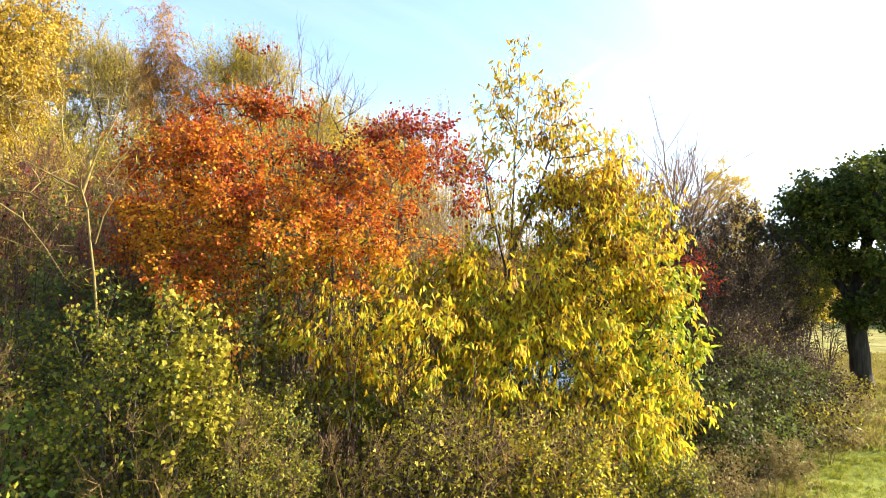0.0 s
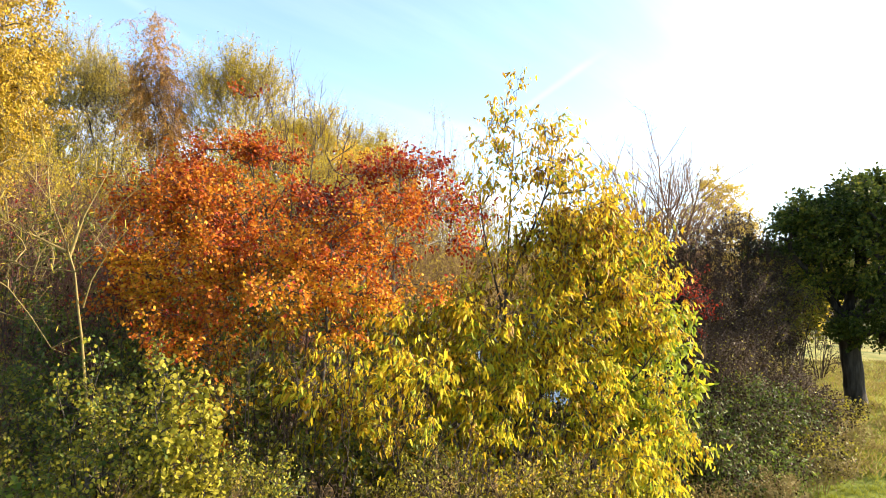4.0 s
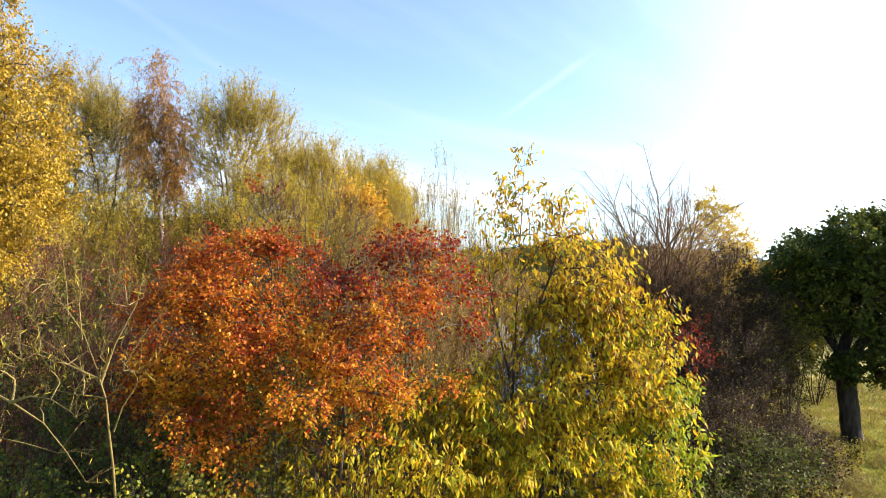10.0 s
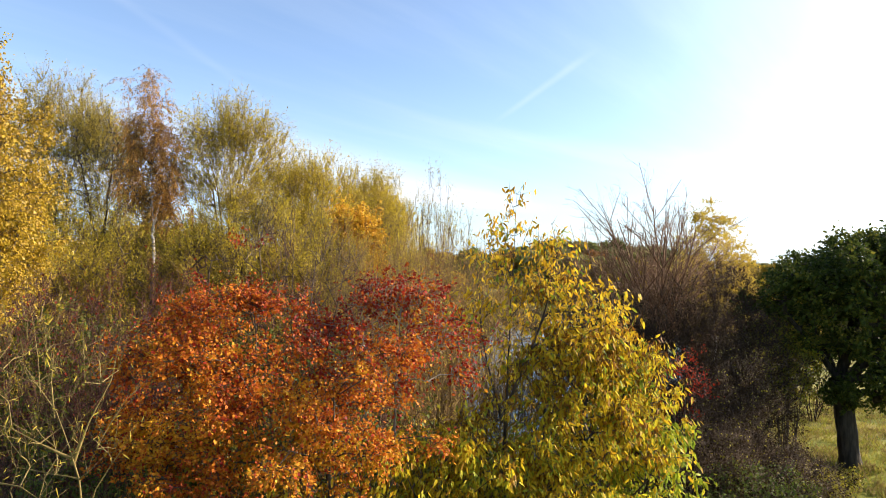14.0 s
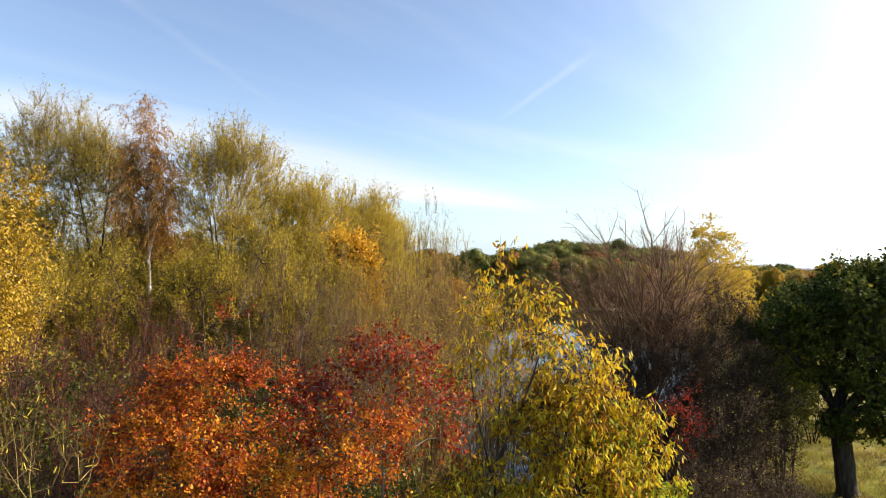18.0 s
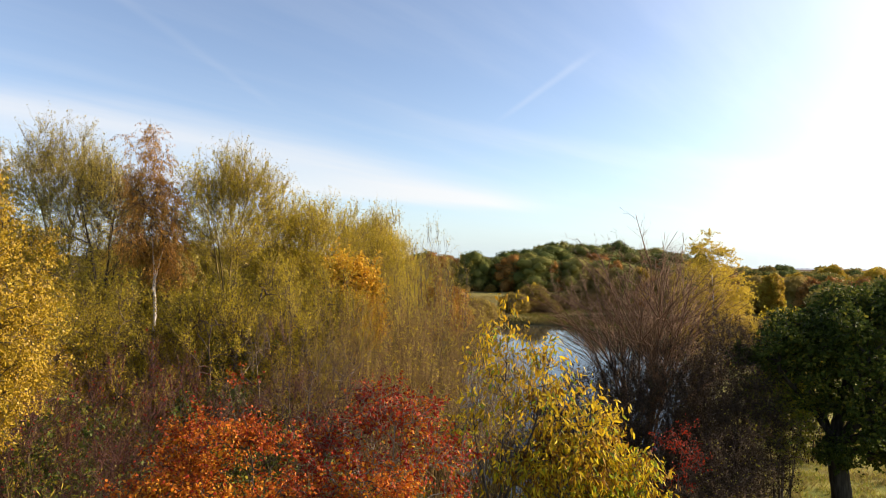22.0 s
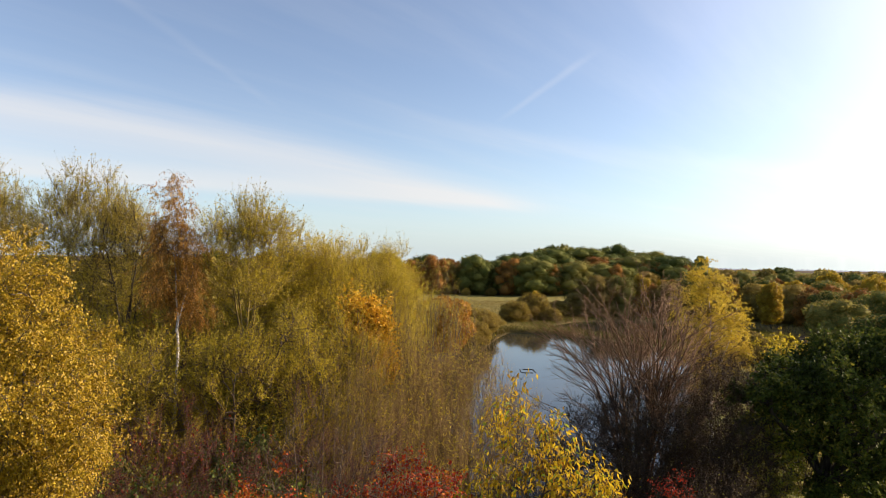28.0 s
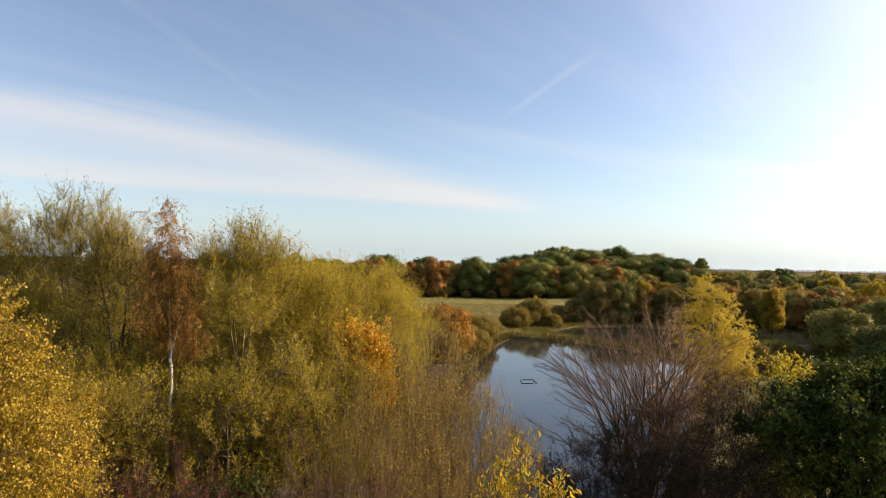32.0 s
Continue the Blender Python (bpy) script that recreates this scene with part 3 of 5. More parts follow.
def woody(owner, A, par, load, chains, base_r, tip_r, bark, bark_trunk=None, limbs=7, power=0.5, trunk_name="trunk", taper=0.4):
    """The trunk, the heaviest limbs and the joined thin branches of a skeleton as meshes under owner."""
    o = np.array(owner.location)
    R = np.maximum(tip_r, base_r * (load / load.max()) ** power)
    n = len(A)
    taken = np.zeros(n, bool)
    bole = None
    for ids in chains:
        rr = R[ids] * np.linspace(1, taper, len(ids))
        R[ids] = rr
        rr = rr.copy()
        rr[0] *= 1.25
        V, F = tube(A[ids] - o, rr, 9)
        ob = part(trunk_name, mesh_of(trunk_name, V, [F], bark_trunk or bark, True), owner)
        bole = bole or ob
        taken[ids] = True
    kids = [[] for _ in range(n)]
    for i in range(n):
        if par[i] >= 0:
            kids[par[i]].append(i)
    starts = sorted((i for i in range(n) if not taken[i] and (par[i] < 0 or taken[par[i]])), key=lambda i: -load[i])
    lines = []
    queue = list(starts)
    while queue:
        i = queue.pop()
        ids = [par[i], i]
        taken[i] = True
        while True:
            nxt = [k for k in kids[ids[-1]] if not taken[k]]
            if not nxt:
                break
            nxt.sort(key=lambda k: -load[k])
            queue += nxt[1:]
            for k in nxt:
                taken[k] = True
            ids.append(nxt[0])
        lines.append(ids)
    lines.sort(key=lambda ids: -load[ids[1]] * len(ids))
    rest = []
    for q, ids in enumerate(lines):
        rr = R[ids].copy()
        rr = np.minimum(rr, R[ids[0]])
        piece = tube(A[ids] - o, rr, 6 if q < limbs else 4)
        if q < limbs:
            part("limb", mesh_of("limb", piece[0], [piece[1]], bark, True), bole)
        else:
            rest.append(piece)
    if rest:
        V, F = joined(rest)
        part("branchwork", mesh_of("branchwork", V, [F], bark, True), owner, kind="stuff")


def shoots(C, heart, count, length, up=0.3, out=0.6, spread=0.7, bend=0.0):
    """Twigs round every place of C: their starts, middles and ends."""
    n = len(C) * count
    S = np.repeat(C, count, 0)
    O = unit(S - heart)
    D = unit(O * out + rng.normal(size=(n, 3)) * spread + [0, 0, up])
    L = (length * (0.55 + 0.8 * rng.random(n)))[:, None]
    M = S + D * L * 0.5
    E = M + unit(D + np.array([0, 0, bend]) + rng.normal(size=(n, 3)) * 0.18) * L * 0.5
    return S, M, E


def foliage(S, M, E, per, length, width, droop=0.5, face=0.6, scatter=0.03, sizes=0.35):
    """Leaves along twigs."""
    n = len(S) * per
    t = rng.random((len(S), per, 1)) ** 0.8
    a, b, c = S[:, None], M[:, None], E[:, None]
    P = (a * (1 - t) ** 2 + 2 * b * t * (1 - t) + c * t * t).reshape(-1, 3) + rng.normal(size=(n, 3)) * scatter
    D = np.repeat(unit(E - S), per, 0)
    side = rng.normal(size=(n, 3))
    D = unit(D * 0.5 + side * 0.6 + np.array([0, 0, -1.0]) * droop * 1.6)
    N = unit(rng.normal(size=(n, 3)) + np.array([0, 0, 1.0]) * face * 1.5)
    k = 1 + sizes * rng.uniform(-1, 1, n)
    return P, D, N, length * k, width * k


def tree(name, label, category, base, stems, vols, goals=150, base_r=0.1, tip_r=0.006, bark=None, trunk_bark=None, leaf=None,
         shape=SIMPLE, length=0.1, width=0.06, twigs=4, twig=0.4, per=8, up=0.3, out=0.6, spread=0.7, bend=0.0, droop=0.5, face=0.6,
         shell=0.6, lump=0.3, rise=0.25, step=0.35, limbs=7, twig_r=0.004, fine=0, fine_len=0.3, scatter=0.03, group="", second=None,
         wob=0.05, loose=0, power=0.5, trunk_name="trunk", taper=0.4, fine_leaf=True):
    """A tree or shrub: stems and volumes of crown, in metres, in the world. leaf: material; second: (material, share) of other leaves."""
    owner = thing(name, base, label, category, group)
    o = np.array(base, float)
    G = inside(vols, goals, shell, lump)
    G = G[G[:, 2] > base[2] + 0.1]
    A, par, load, chains, tips = grow(stems, G, step, rise, wob)
    woody(owner, A, par, load, chains, base_r, tip_r, bark, trunk_bark, limbs, power, trunk_name, taper)
    heart = np.mean([v[:3] for v in vols], 0) - [0, 0, 0.3]
    C = np.concatenate([G, A[[ids[-1] for ids in chains]]])
    S, M, E = shoots(C, heart, twigs, twig, up, out, spread, bend)
    pieces = [sticks(S - o, M - o, twig_r, twig_r * 0.75)]
    ends = [spikes(M - o, E - o, twig_r * 0.75)]
    S2 = M2 = E2 = None
    if fine:
        t = rng.random((len(S) * fine, 1))
        a, b, c = (np.repeat(q, fine, 0) for q in (S, M, E))
        S2 = a * (1 - t) ** 2 + 2 * b * t * (1 - t) + c * t * t
        D = unit(unit(c - a) * 0.7 + rng.normal(size=(len(a), 3)) * 0.5 + [0, 0, up * 0.5])
        L = fine_len * (0.5 + rng.random((len(a), 1)))
        M2 = S2 + D * L * 0.5
        E2 = M2 + unit(D + np.array([0, 0, bend]) + rng.normal(size=D.shape) * 0.2) * L * 0.5
        ends += [spikes(S2 - o, E2 - o, twig_r * 0.6)]
    V, F = joined(pieces)
    V3, F3 = joined(ends)
    part("twigwork", mesh_of("twigwork", np.concatenate([V, V3]), [F, F3 + len(V)], bark, True), owner, kind="stuff")
    if leaf is not None and per:
        if fine and fine_leaf:
            S, M, E = np.concatenate([S, S2]), np.concatenate([M, M2]), np.concatenate([E, E2])
        P, D, N, L, W = foliage(S, M, E, per, length, width, droop, face, scatter)
        P = P - o
        cut = rng.random(len(P)) < (second[1] if second else 0)
        single = np.zeros(len(P), bool)
        if loose:
            single[rng.choice(len(P), loose, replace=False)] = True
        keep = ~cut & ~single
        V, F = leaves(P[keep], D[keep], N[keep], L[keep], W[keep], shape)
        crown = part("crown", mesh_of("crown", V, [F], leaf), owner, kind="stuff")
        if second:
            V, F = leaves(P[cut], D[cut], N[cut], L[cut], W[cut], shape)
            part("crown", mesh_of("crown", V, [F], second[0]), owner, kind="stuff")
        if loose:
            V, F = leaves(np.zeros((1, 3)), np.array([[1.0, 0, 0]]), np.array([[0, 0, 1.0]]), 1.0, width / length, shape)
            one = mesh_of("leaf", V, [F], leaf)
            for p, d, nn, l in zip(P[single], D[single], N[single], L[single]):
                ob = part("leaf", one, crown)
                s = np.cross(nn, d)
                s /= np.linalg.norm(s)
                q = np.cross(d, s)
                ob.matrix_basis = Matrix(((d[0] * l, s[0] * l, q[0] * l, p[0]), (d[1] * l, s[1] * l, q[1] * l, p[1]),
                                          (d[2] * l, s[2] * l, q[2] * l, p[2]), (0, 0, 0, 1)))
    return owner


def clumps(vols, n, rx, rz):
    """A crown's volumes broken into n small flat ones, with gaps between them."""
    C = inside(vols, n, .75, .3)
    k = .7 + .6 * rng.random(n)
    return [(c[0], c[1], c[2], rx * f, rx * f * .85, rz * f, f * f) for c, f in zip(C, k)]


def skin(vols, n, depth=.1):
    """n leaves over the outside of a union of ellipsoids: places and outward directions."""
    v = np.array([q[:6] for q in vols], float)
    area = v[:, 3] * v[:, 5]
    P, N = np.zeros((0, 3)), np.zeros((0, 3))
    while len(P) < n:
        w = rng.choice(len(v), n, p=area / area.sum())
        d = unit(rng.normal(size=(n, 3)))
        f = 1 + depth * (rng.random(n) ** 2 * -2 + .4 + .35 * np.sin(d[:, 0] * 6 + w) * np.sin(d[:, 1] * 6 + 2 * w) + .3 * np.sin(d[:, 2] * 7 + w))
        p = v[w, :3] + d * v[w, 3:] * f[:, None]
        q = np.linalg.norm((p[:, None] - v[None, :, :3]) / v[None, :, 3:], axis=2)
        q[np.arange(n), w] = 9
        ok = (q.min(1) > .84) & (p[:, 2] > .15)
        P, N = np.concatenate([P, p[ok]]), np.concatenate([N, unit(d / v[w, 3:])[ok]])
    return P[:n], N[:n]


# ---- ground and water ----
def outline_distance(X, Y, line):
    """Distance to a closed outline, negative inside it."""
    best = np.full(X.shape, 1e9)
    ins = np.zeros(X.shape, bool)
    for (x0, y0), (x1, y1) in zip(line, line[1:] + line[:1]):
        ex, ey = x1 - x0, y1 - y0
        t = np.clip(((X - x0) * ex + (Y - y0) * ey) / (ex * ex + ey * ey), 0, 1)
        best = np.minimum(best, np.hypot(X - x0 - t * ex, Y - y0 - t * ey))
        ins ^= ((y0 > Y) != (y1 > Y)) & (X < (x1 - x0) * (Y - y0) / ((y1 - y0) or 1e-9) + x0)
    return np.where(ins, -best, best)


POND = [(1.2, 27), (5, 25), (9.5, 29), (16, 40), (24, 58), (31, 74), (34, 82), (30, 92), (24, 100.5), (18, 105), (12, 107.5),
        (9, 98), (5.6, 84), (2.8, 70), (.2, 56), (.2, 42), (1.2, 33)]
FAR_POND = [(20, 118), (24.5, 110), (30, 100.5), (34.5, 92.5), (43, 88), (50, 94), (54, 108), (50, 128), (42, 134), (28, 131)]
WATER = -1.0


def smooth(a, lo, hi):
    t = np.clip((a - lo) / (hi - lo), 0, 1)
    return t * t * (3 - 2 * t)


def lumps(X, Y, scale, seed=0.0):
    return (np.sin(X * scale + 1.3 * np.sin(Y * scale * 0.7 + seed)) + np.sin(Y * scale * 1.1 + 1.7 * np.sin(X * scale * 0.6 + seed * 2))) * 0.5


def height(X, Y):
    X, Y = np.asarray(X, float), np.asarray(Y, float)
    z = 0.5 * smooth(X, 4, 16) * smooth(Y, 6, 18) * (1 - smooth(Y, 26, 60)) - 0.3 * smooth(-X, 0, 14)
    z = z - 0.75 * smooth(Y, 20, 34) - 3.6 * smooth(Y, 150, 300) * (1 - smooth(Y, 330, 700))
    z = z + 10.2 * smooth(X, 28, 66) * (1 - smooth(X, 118, 166)) * np.exp(-((Y - 385) / 45) ** 2)
    z = z + 14 * smooth(Y, 900, 2600) + 10 * smooth(-X, 100, 900) * smooth(Y, 300, 900)
    z = z + lumps(X, Y, 0.9, 1.0) * 0.05 + lumps(X, Y, 0.17, 2.0) * 0.08
    d = np.minimum(outline_distance(X, Y, POND), outline_distance(X, Y, FAR_POND))
    return np.where(d < 2.5, z * smooth(d, 0, 2.5) + (WATER + np.clip(d, -3, 2.5) * 0.28) * (1 - smooth(d, 0, 2.5)), z)


def graded(lo, hi, fine_lo, fine_hi, step, grow_by):
    a = list(np.arange(fine_lo, fine_hi, step))
    s, v = step, a[-1]
    while v < hi:
        s *= grow_by
        v += s
        a.append(v)
    s, v = step, a[0]
    while v > lo:
        s *= grow_by
        v -= s
        a.insert(0, v)
    return np.array(a)


gx = graded(-3200, 3200, -24, 46, 1.0, 1.07)
gy = graded(-1200, 4200, -4, 128, 1.0, 1.05)
GX, GY = np.meshgrid(gx, gy)
GZ = height(GX, GY)
nx, ny = len(gx), len(gy)
ii = (np.arange(ny - 1)[:, None] * nx + np.arange(nx - 1)[None]).ravel()
ground_me = mesh_of("ground", np.stack([GX, GY, GZ], -1).reshape(-1, 3), [np.stack([ii, ii + 1, ii + nx + 1, ii + nx], -1)], ground_mat(), True)


def wood_edge(Y):
    return 6.1 + .75 * np.clip(Y - 12, 0, 8) + .3 * np.clip(Y - 20, 0, 20)


edge = smooth(wood_edge(GY) + lumps(GX, GY, 1.1) * 0.5 - GX, -0.6, 0.6)
wooded = np.where(GY < 36, edge * smooth(GY, 4.5, 6.5), np.where((GX < 12) & (GY < 110), 1.0, 0.0) * (1 - smooth(GY, 100, 112)))
wooded = np.maximum(wooded, smooth(GY, 312, 318))
wooded = np.maximum(wooded, smooth(GX, 44, 60) * smooth(GY, 60, 90) * (1 - smooth(GY, 200, 240)))
margin = np.minimum(outline_distance(GX, GY, POND), outline_distance(GX, GY, FAR_POND))
wooded = np.maximum(wooded, .45 * (1 - smooth(margin + lumps(GX, GY, .6, 3) * 1.2, 2.0, 4.5)) * (GY > 60))
ground_me.attributes.new("wooded", "FLOAT", "POINT").data.foreach_set("value", wooded.astype(np.float32).ravel())
ground_me.attributes.new("dry", "FLOAT", "POINT").data.foreach_set("value", (.85 * smooth(GY, 84, 104) + .3 * smooth(lumps(GX, GY, .45, 4), 0, 1) * (GY < 60) + .55 * smooth(GY, 21, 26) * (1 - smooth(GY, 70, 84)) * smooth(GX, 11, 14)).astype(np.float32).ravel())
tagged(new("ground", ground_me), "rough grass and leaf litter falling gently to a pond", "ground", kind="structure")


def sheet(name, line, z, mat):
    bm = bmesh.new()
    bm.faces.new([bm.verts.new((x, y, z)) for x, y in line])
    bmesh.ops.triangulate(bm, faces=bm.faces)
    me = bpy.data.meshes.new(name)
    bm.to_mesh(me)
    bm.free()
    me.materials.append(mat)
    return new(name, me)


def swollen(line, k):
    cx, cy = np.mean(line, 0)
    return [(x + k * np.sign(x - cx), y + k * np.sign(y - cy)) for x, y in line]


water_m = water_mat()
tagged(sheet("water", swollen(POND, 0.6), WATER, water_m), "still grey-blue pond reflecting the sky", "pond", kind="structure")
tagged(sheet("water", swollen(FAR_POND, 0.6), WATER, water_m), "smaller pond behind a low grassy bank", "pond", kind="structure")


def Z(x, y):
    return float(height(np.array([x]), np.array([y]))[0])


# ---- front edge: chestnut, red tree, saplings and shrubs ----
tree("chestnut_tree", "young sweet chestnut with drooping golden-yellow leaves", "tree", (2.0, 11.3, 0),
     [[(1.8, 11.4, 0), (2.4, 11.6, 3), (2.5, 11.5, 7.0)], [(2.1, 11.2, 0), (3.2, 11.3, 2.2), (4.3, 11.4, 3.6)], [(1.7, 11.1, 0), (.7, 10.2, 2.2), (-.1, 9.4, 4.1)], [(1.2, 10.6, 1.2), (.2, 9.6, 2.5), (-.8, 8.9, 3.6)], [(2.3, 11.5, 2.4), (3.1, 11.4, 4.4), (3.5, 11.4, 5.8)]],
     clumps([(3.1, 11.4, 3.8, 1.55, 1.4, 2.3, 9), (3.0, 10.9, 1.5, 1.5, 1.3, 1.4, 4.5), (.45, 9.4, 2.6, 1.4, 1.1, 1.8, 3.0), (1.4, 10.3, 2.5, 1.3, 1.1, 2.1, 6), (1.9, 9.6, 1.3, 1.2, .9, .9, 1.8), (2.1, 11.2, 4.0, .9, .8, 1.3, 1.7), (1.2, 10.6, 3.0, .8, .8, 1.0, 1.2), (-.45, 8.9, 3.3, .9, .7, 1.1, 1.9), (2.9, 11.4, 5.2, .9, .9, 1.4, 2.5), (3.55, 11.4, 5.0, .7, .8, 1.0, 1.4)], 270, .26, .22),
     goals=1420, base_r=.055, bark=BARK, leaf=YELLOW, second=(LIME, .08), shape=LANCE, length=.108, width=.038, twigs=4, twig=.32, per=7,
     droop=.85, face=.15, up=.15, loose=240, lump=.2, twig_r=.0035, scatter=.03)
tree("chestnut_sapling", "leaning chestnut stem with lime-green leaves", "tree", (3.9, 11.9, 0),
     [[(3.9, 11.9, 0), (4.3, 11.9, 2.4), (4.3, 11.8, 4.6)]],
     clumps([(4.4, 11.8, 2.6, .55, .8, 1.4, 3), (3.9, 11.9, 4.3, .6, .7, .9, 2)], 60, .26, .22),
     goals=260, base_r=.035, bark=BARK, leaf=LIME, second=(YELLOW, .3), shape=LANCE, length=.12, width=.05, twigs=4, twig=.3, per=6, droop=.75, face=.2, up=.15, lump=.2, twig_r=.0035)
tree("chestnut_sapling", "slender straight chestnut with sparse yellow leaves", "tree", (1.6, 11.5, 0),
     [[(1.6, 11.5, 0), (1.68, 11.5, 4), (1.8, 11.5, 8.0)], [(1.7, 11.5, 4.2), (2.3, 11.4, 5.8), (2.6, 11.4, 7.2)], [(1.65, 11.5, 4.0), (1.3, 11.5, 5.4), (1.15, 11.5, 6.8)]],
     [(1.9, 11.5, 7.0, .8, .6, 1.0, 2), (1.85, 11.5, 6.2, 1.1, .8, 1.1, 2.2), (2.75, 11.4, 6.0, .9, .8, 1.1, 3.2), (1.4, 11.4, 5.5, .8, .7, 1.2, 1), (3.1, 11.4, 5.8, .6, .7, .8, 1.6)],
     goals=205, base_r=.04, tip_r=.005, bark=BARK, leaf=CANARY, second=(LIME, .12), shape=LANCE, length=.11, width=.042, twigs=4, twig=.36, per=3,
     droop=.85, face=.15, up=.6, rise=.02, wob=.015, loose=60, lump=.3, twig_r=.0035, shell=1.0, power=.4)
tree("red_tree", "autumn tree with orange and crimson lobed leaves", "tree", (-1.7, 9.3, 0),
     [[(-1.7, 9.3, 0), (-1.8, 9, 3.2), (-2.0, 8.8, 6.9)], [(-1.9, 9.4, 0), (-2.5, 9.4, 3), (-3, 9.7, 6.4)],
      [(-1.5, 9.4, 0), (-.7, 10, 3.2), (-.1, 10.8, 5.9)], [(-1.6, 9.1, 0), (-1, 8.7, 2.8), (-.8, 8.7, 5.2)], [(-2, 9.2, 0), (-2.9, 8.8, 3), (-3.3, 8.8, 5)]],
     clumps([(-2.4, 9.1, 5.0, 1.4, 1.2, 1.0, 5), (-1.6, 8.7, 4.4, 1.9, 1.0, .75, 4), (-2.9, 9.5, 5.8, .7, .6, .7, .8), (-2.1, 8.9, 6.35, .65, .55, .85, 1.1), (-1.5, 9.0, 5.7, .9, .6, .5, .9), (-2.3, 9.2, 5.9, .6, .6, .5, .6), (-.8, 9.3, 4.9, 1.1, .9, .9, 2.6), (-3.2, 9.2, 4.5, 1.0, .9, .8, 1.6), (-2.4, 8.5, 3.8, 1.0, .7, .4, .8)], 110, .34, .1),
     goals=640, base_r=.045, bark=BARK, leaf=RED, second=(DARKRED, .1), shape=BROAD, length=.044, width=.03, twigs=5, twig=.32, per=13, droop=.2, face=.8, up=.05,
     loose=220, lump=.25, shell=.9, twig_r=.003)
tree("crimson_tree", "slender tree with dark crimson leaves", "tree", (-.2, 10.6, 0),
     [[(-.2, 10.6, 0), (-.1, 10.4, 3), (0, 10.3, 6.2)], [(-.3, 10.7, 0), (-.6, 10.8, 3.2), (-.7, 10.9, 6)]],
     clumps([(-.35, 10.6, 5.45, 1.15, .9, 1.0)], 30, .4, .13), goals=190, base_r=.035, bark=BARK_GREY, leaf=DARKRED, second=(RED, .4), shape=BROAD, length=.055, width=.036,
     twigs=4, twig=.36, per=9, droop=.35, face=.9, loose=40)
tree("willow_sapling", "nearly bare ochre-barked willow sapling with last narrow leaves", "tree", (-2.9, 7.7, 0),
     [[(-2.9, 7.7, 0), (-2.95, 7.1, 2.6), (-2.97, 6.8, 4.0), (-3.1, 6.75, 4.7), (-3.4, 6.75, 5.35), (-3.72, 6.75, 5.65), (-3.9, 6.8, 6.1)], [(-3.1, 6.75, 4.7), (-2.92, 6.7, 5.1), (-2.72, 6.7, 5.5), (-2.66, 6.75, 6.0)],
      [(-3.3, 6.75, 5.15), (-3.32, 6.7, 5.7), (-3.25, 6.7, 6.25)], [(-3.45, 6.75, 5.4), (-3.52, 6.8, 5.9), (-3.62, 6.8, 6.4)], [(-2.97, 6.8, 4.2), (-2.75, 6.65, 4.6), (-2.45, 6.6, 5.0)], [(-3.12, 6.75, 4.75), (-3.6, 6.7, 5.0), (-4.0, 6.65, 5.15)]],
     [(-3.3, 6.8, 5.4, .85, .4, .75)], goals=64, base_r=.022, tip_r=.004, wob=.03, bark=BARK_OCHRE, leaf=PALE, second=(OLIVE, .4), shape=LANCE, length=.085, width=.013, twigs=3,
     twig=.34, per=1, droop=.5, up=1.3, spread=.45, out=.4, rise=.06, limbs=8, loose=30, twig_r=.003, power=.45, taper=.28)
tree("willow_sapling", "ochre willow with a low bough drooping over the brambles", "tree", (-5.2, 6.8, 0),
     [[(-5.2, 6.8, 0), (-5.25, 6.5, 3.2), (-5.1, 6.3, 4.7), (-4.9, 6.3, 5.6)], [(-5.15, 6.35, 4.4), (-4.6, 6.3, 4.95), (-4.1, 6.3, 4.8), (-3.6, 6.3, 4.55), (-3.3, 6.3, 4.35), (-2.95, 6.3, 3.85)], [(-3.7, 6.3, 4.6), (-3.4, 6.25, 4.7), (-3.1, 6.2, 4.55)]],
     [(-3.6, 6.3, 4.5, .8, .3, .45)], goals=16, base_r=.022, tip_r=.003, wob=.012, bark=BARK_OCHRE, leaf=PALE, shape=LANCE, length=.085, width=.013, twigs=3, twig=.35, per=1,
     droop=.5, up=.5, spread=.5, rise=.06, limbs=5, twig_r=.003, power=.45, taper=.28)

tree("bare_sapling", "bare upright sapling with thin grey twigs behind the red tree", "tree", (-1.9, 10.7, 0),
     [[(-1.9, 10.7, 0), (-1.9 + dx * .4, 10.7 + dy, 4.2), (-1.9 + dx, 10.7 + dy, top)] for dx, dy, top in ((-1.0, .1, 6.6), (-.5, -.1, 7.3), (0, .1, 7.6), (.5, 0, 7.4), (.9, .1, 6.9))],
     [(-1.9, 10.7, 6.5, 1.2, .5, 1.1)], goals=80, base_r=.024, tip_r=.004, bark=TWIG_BROWN, leaf=None, twigs=3, twig=.45, up=1.0, spread=.4, fine=2, fine_len=.25, rise=.08, wob=.02, twig_r=.0035, limbs=6)


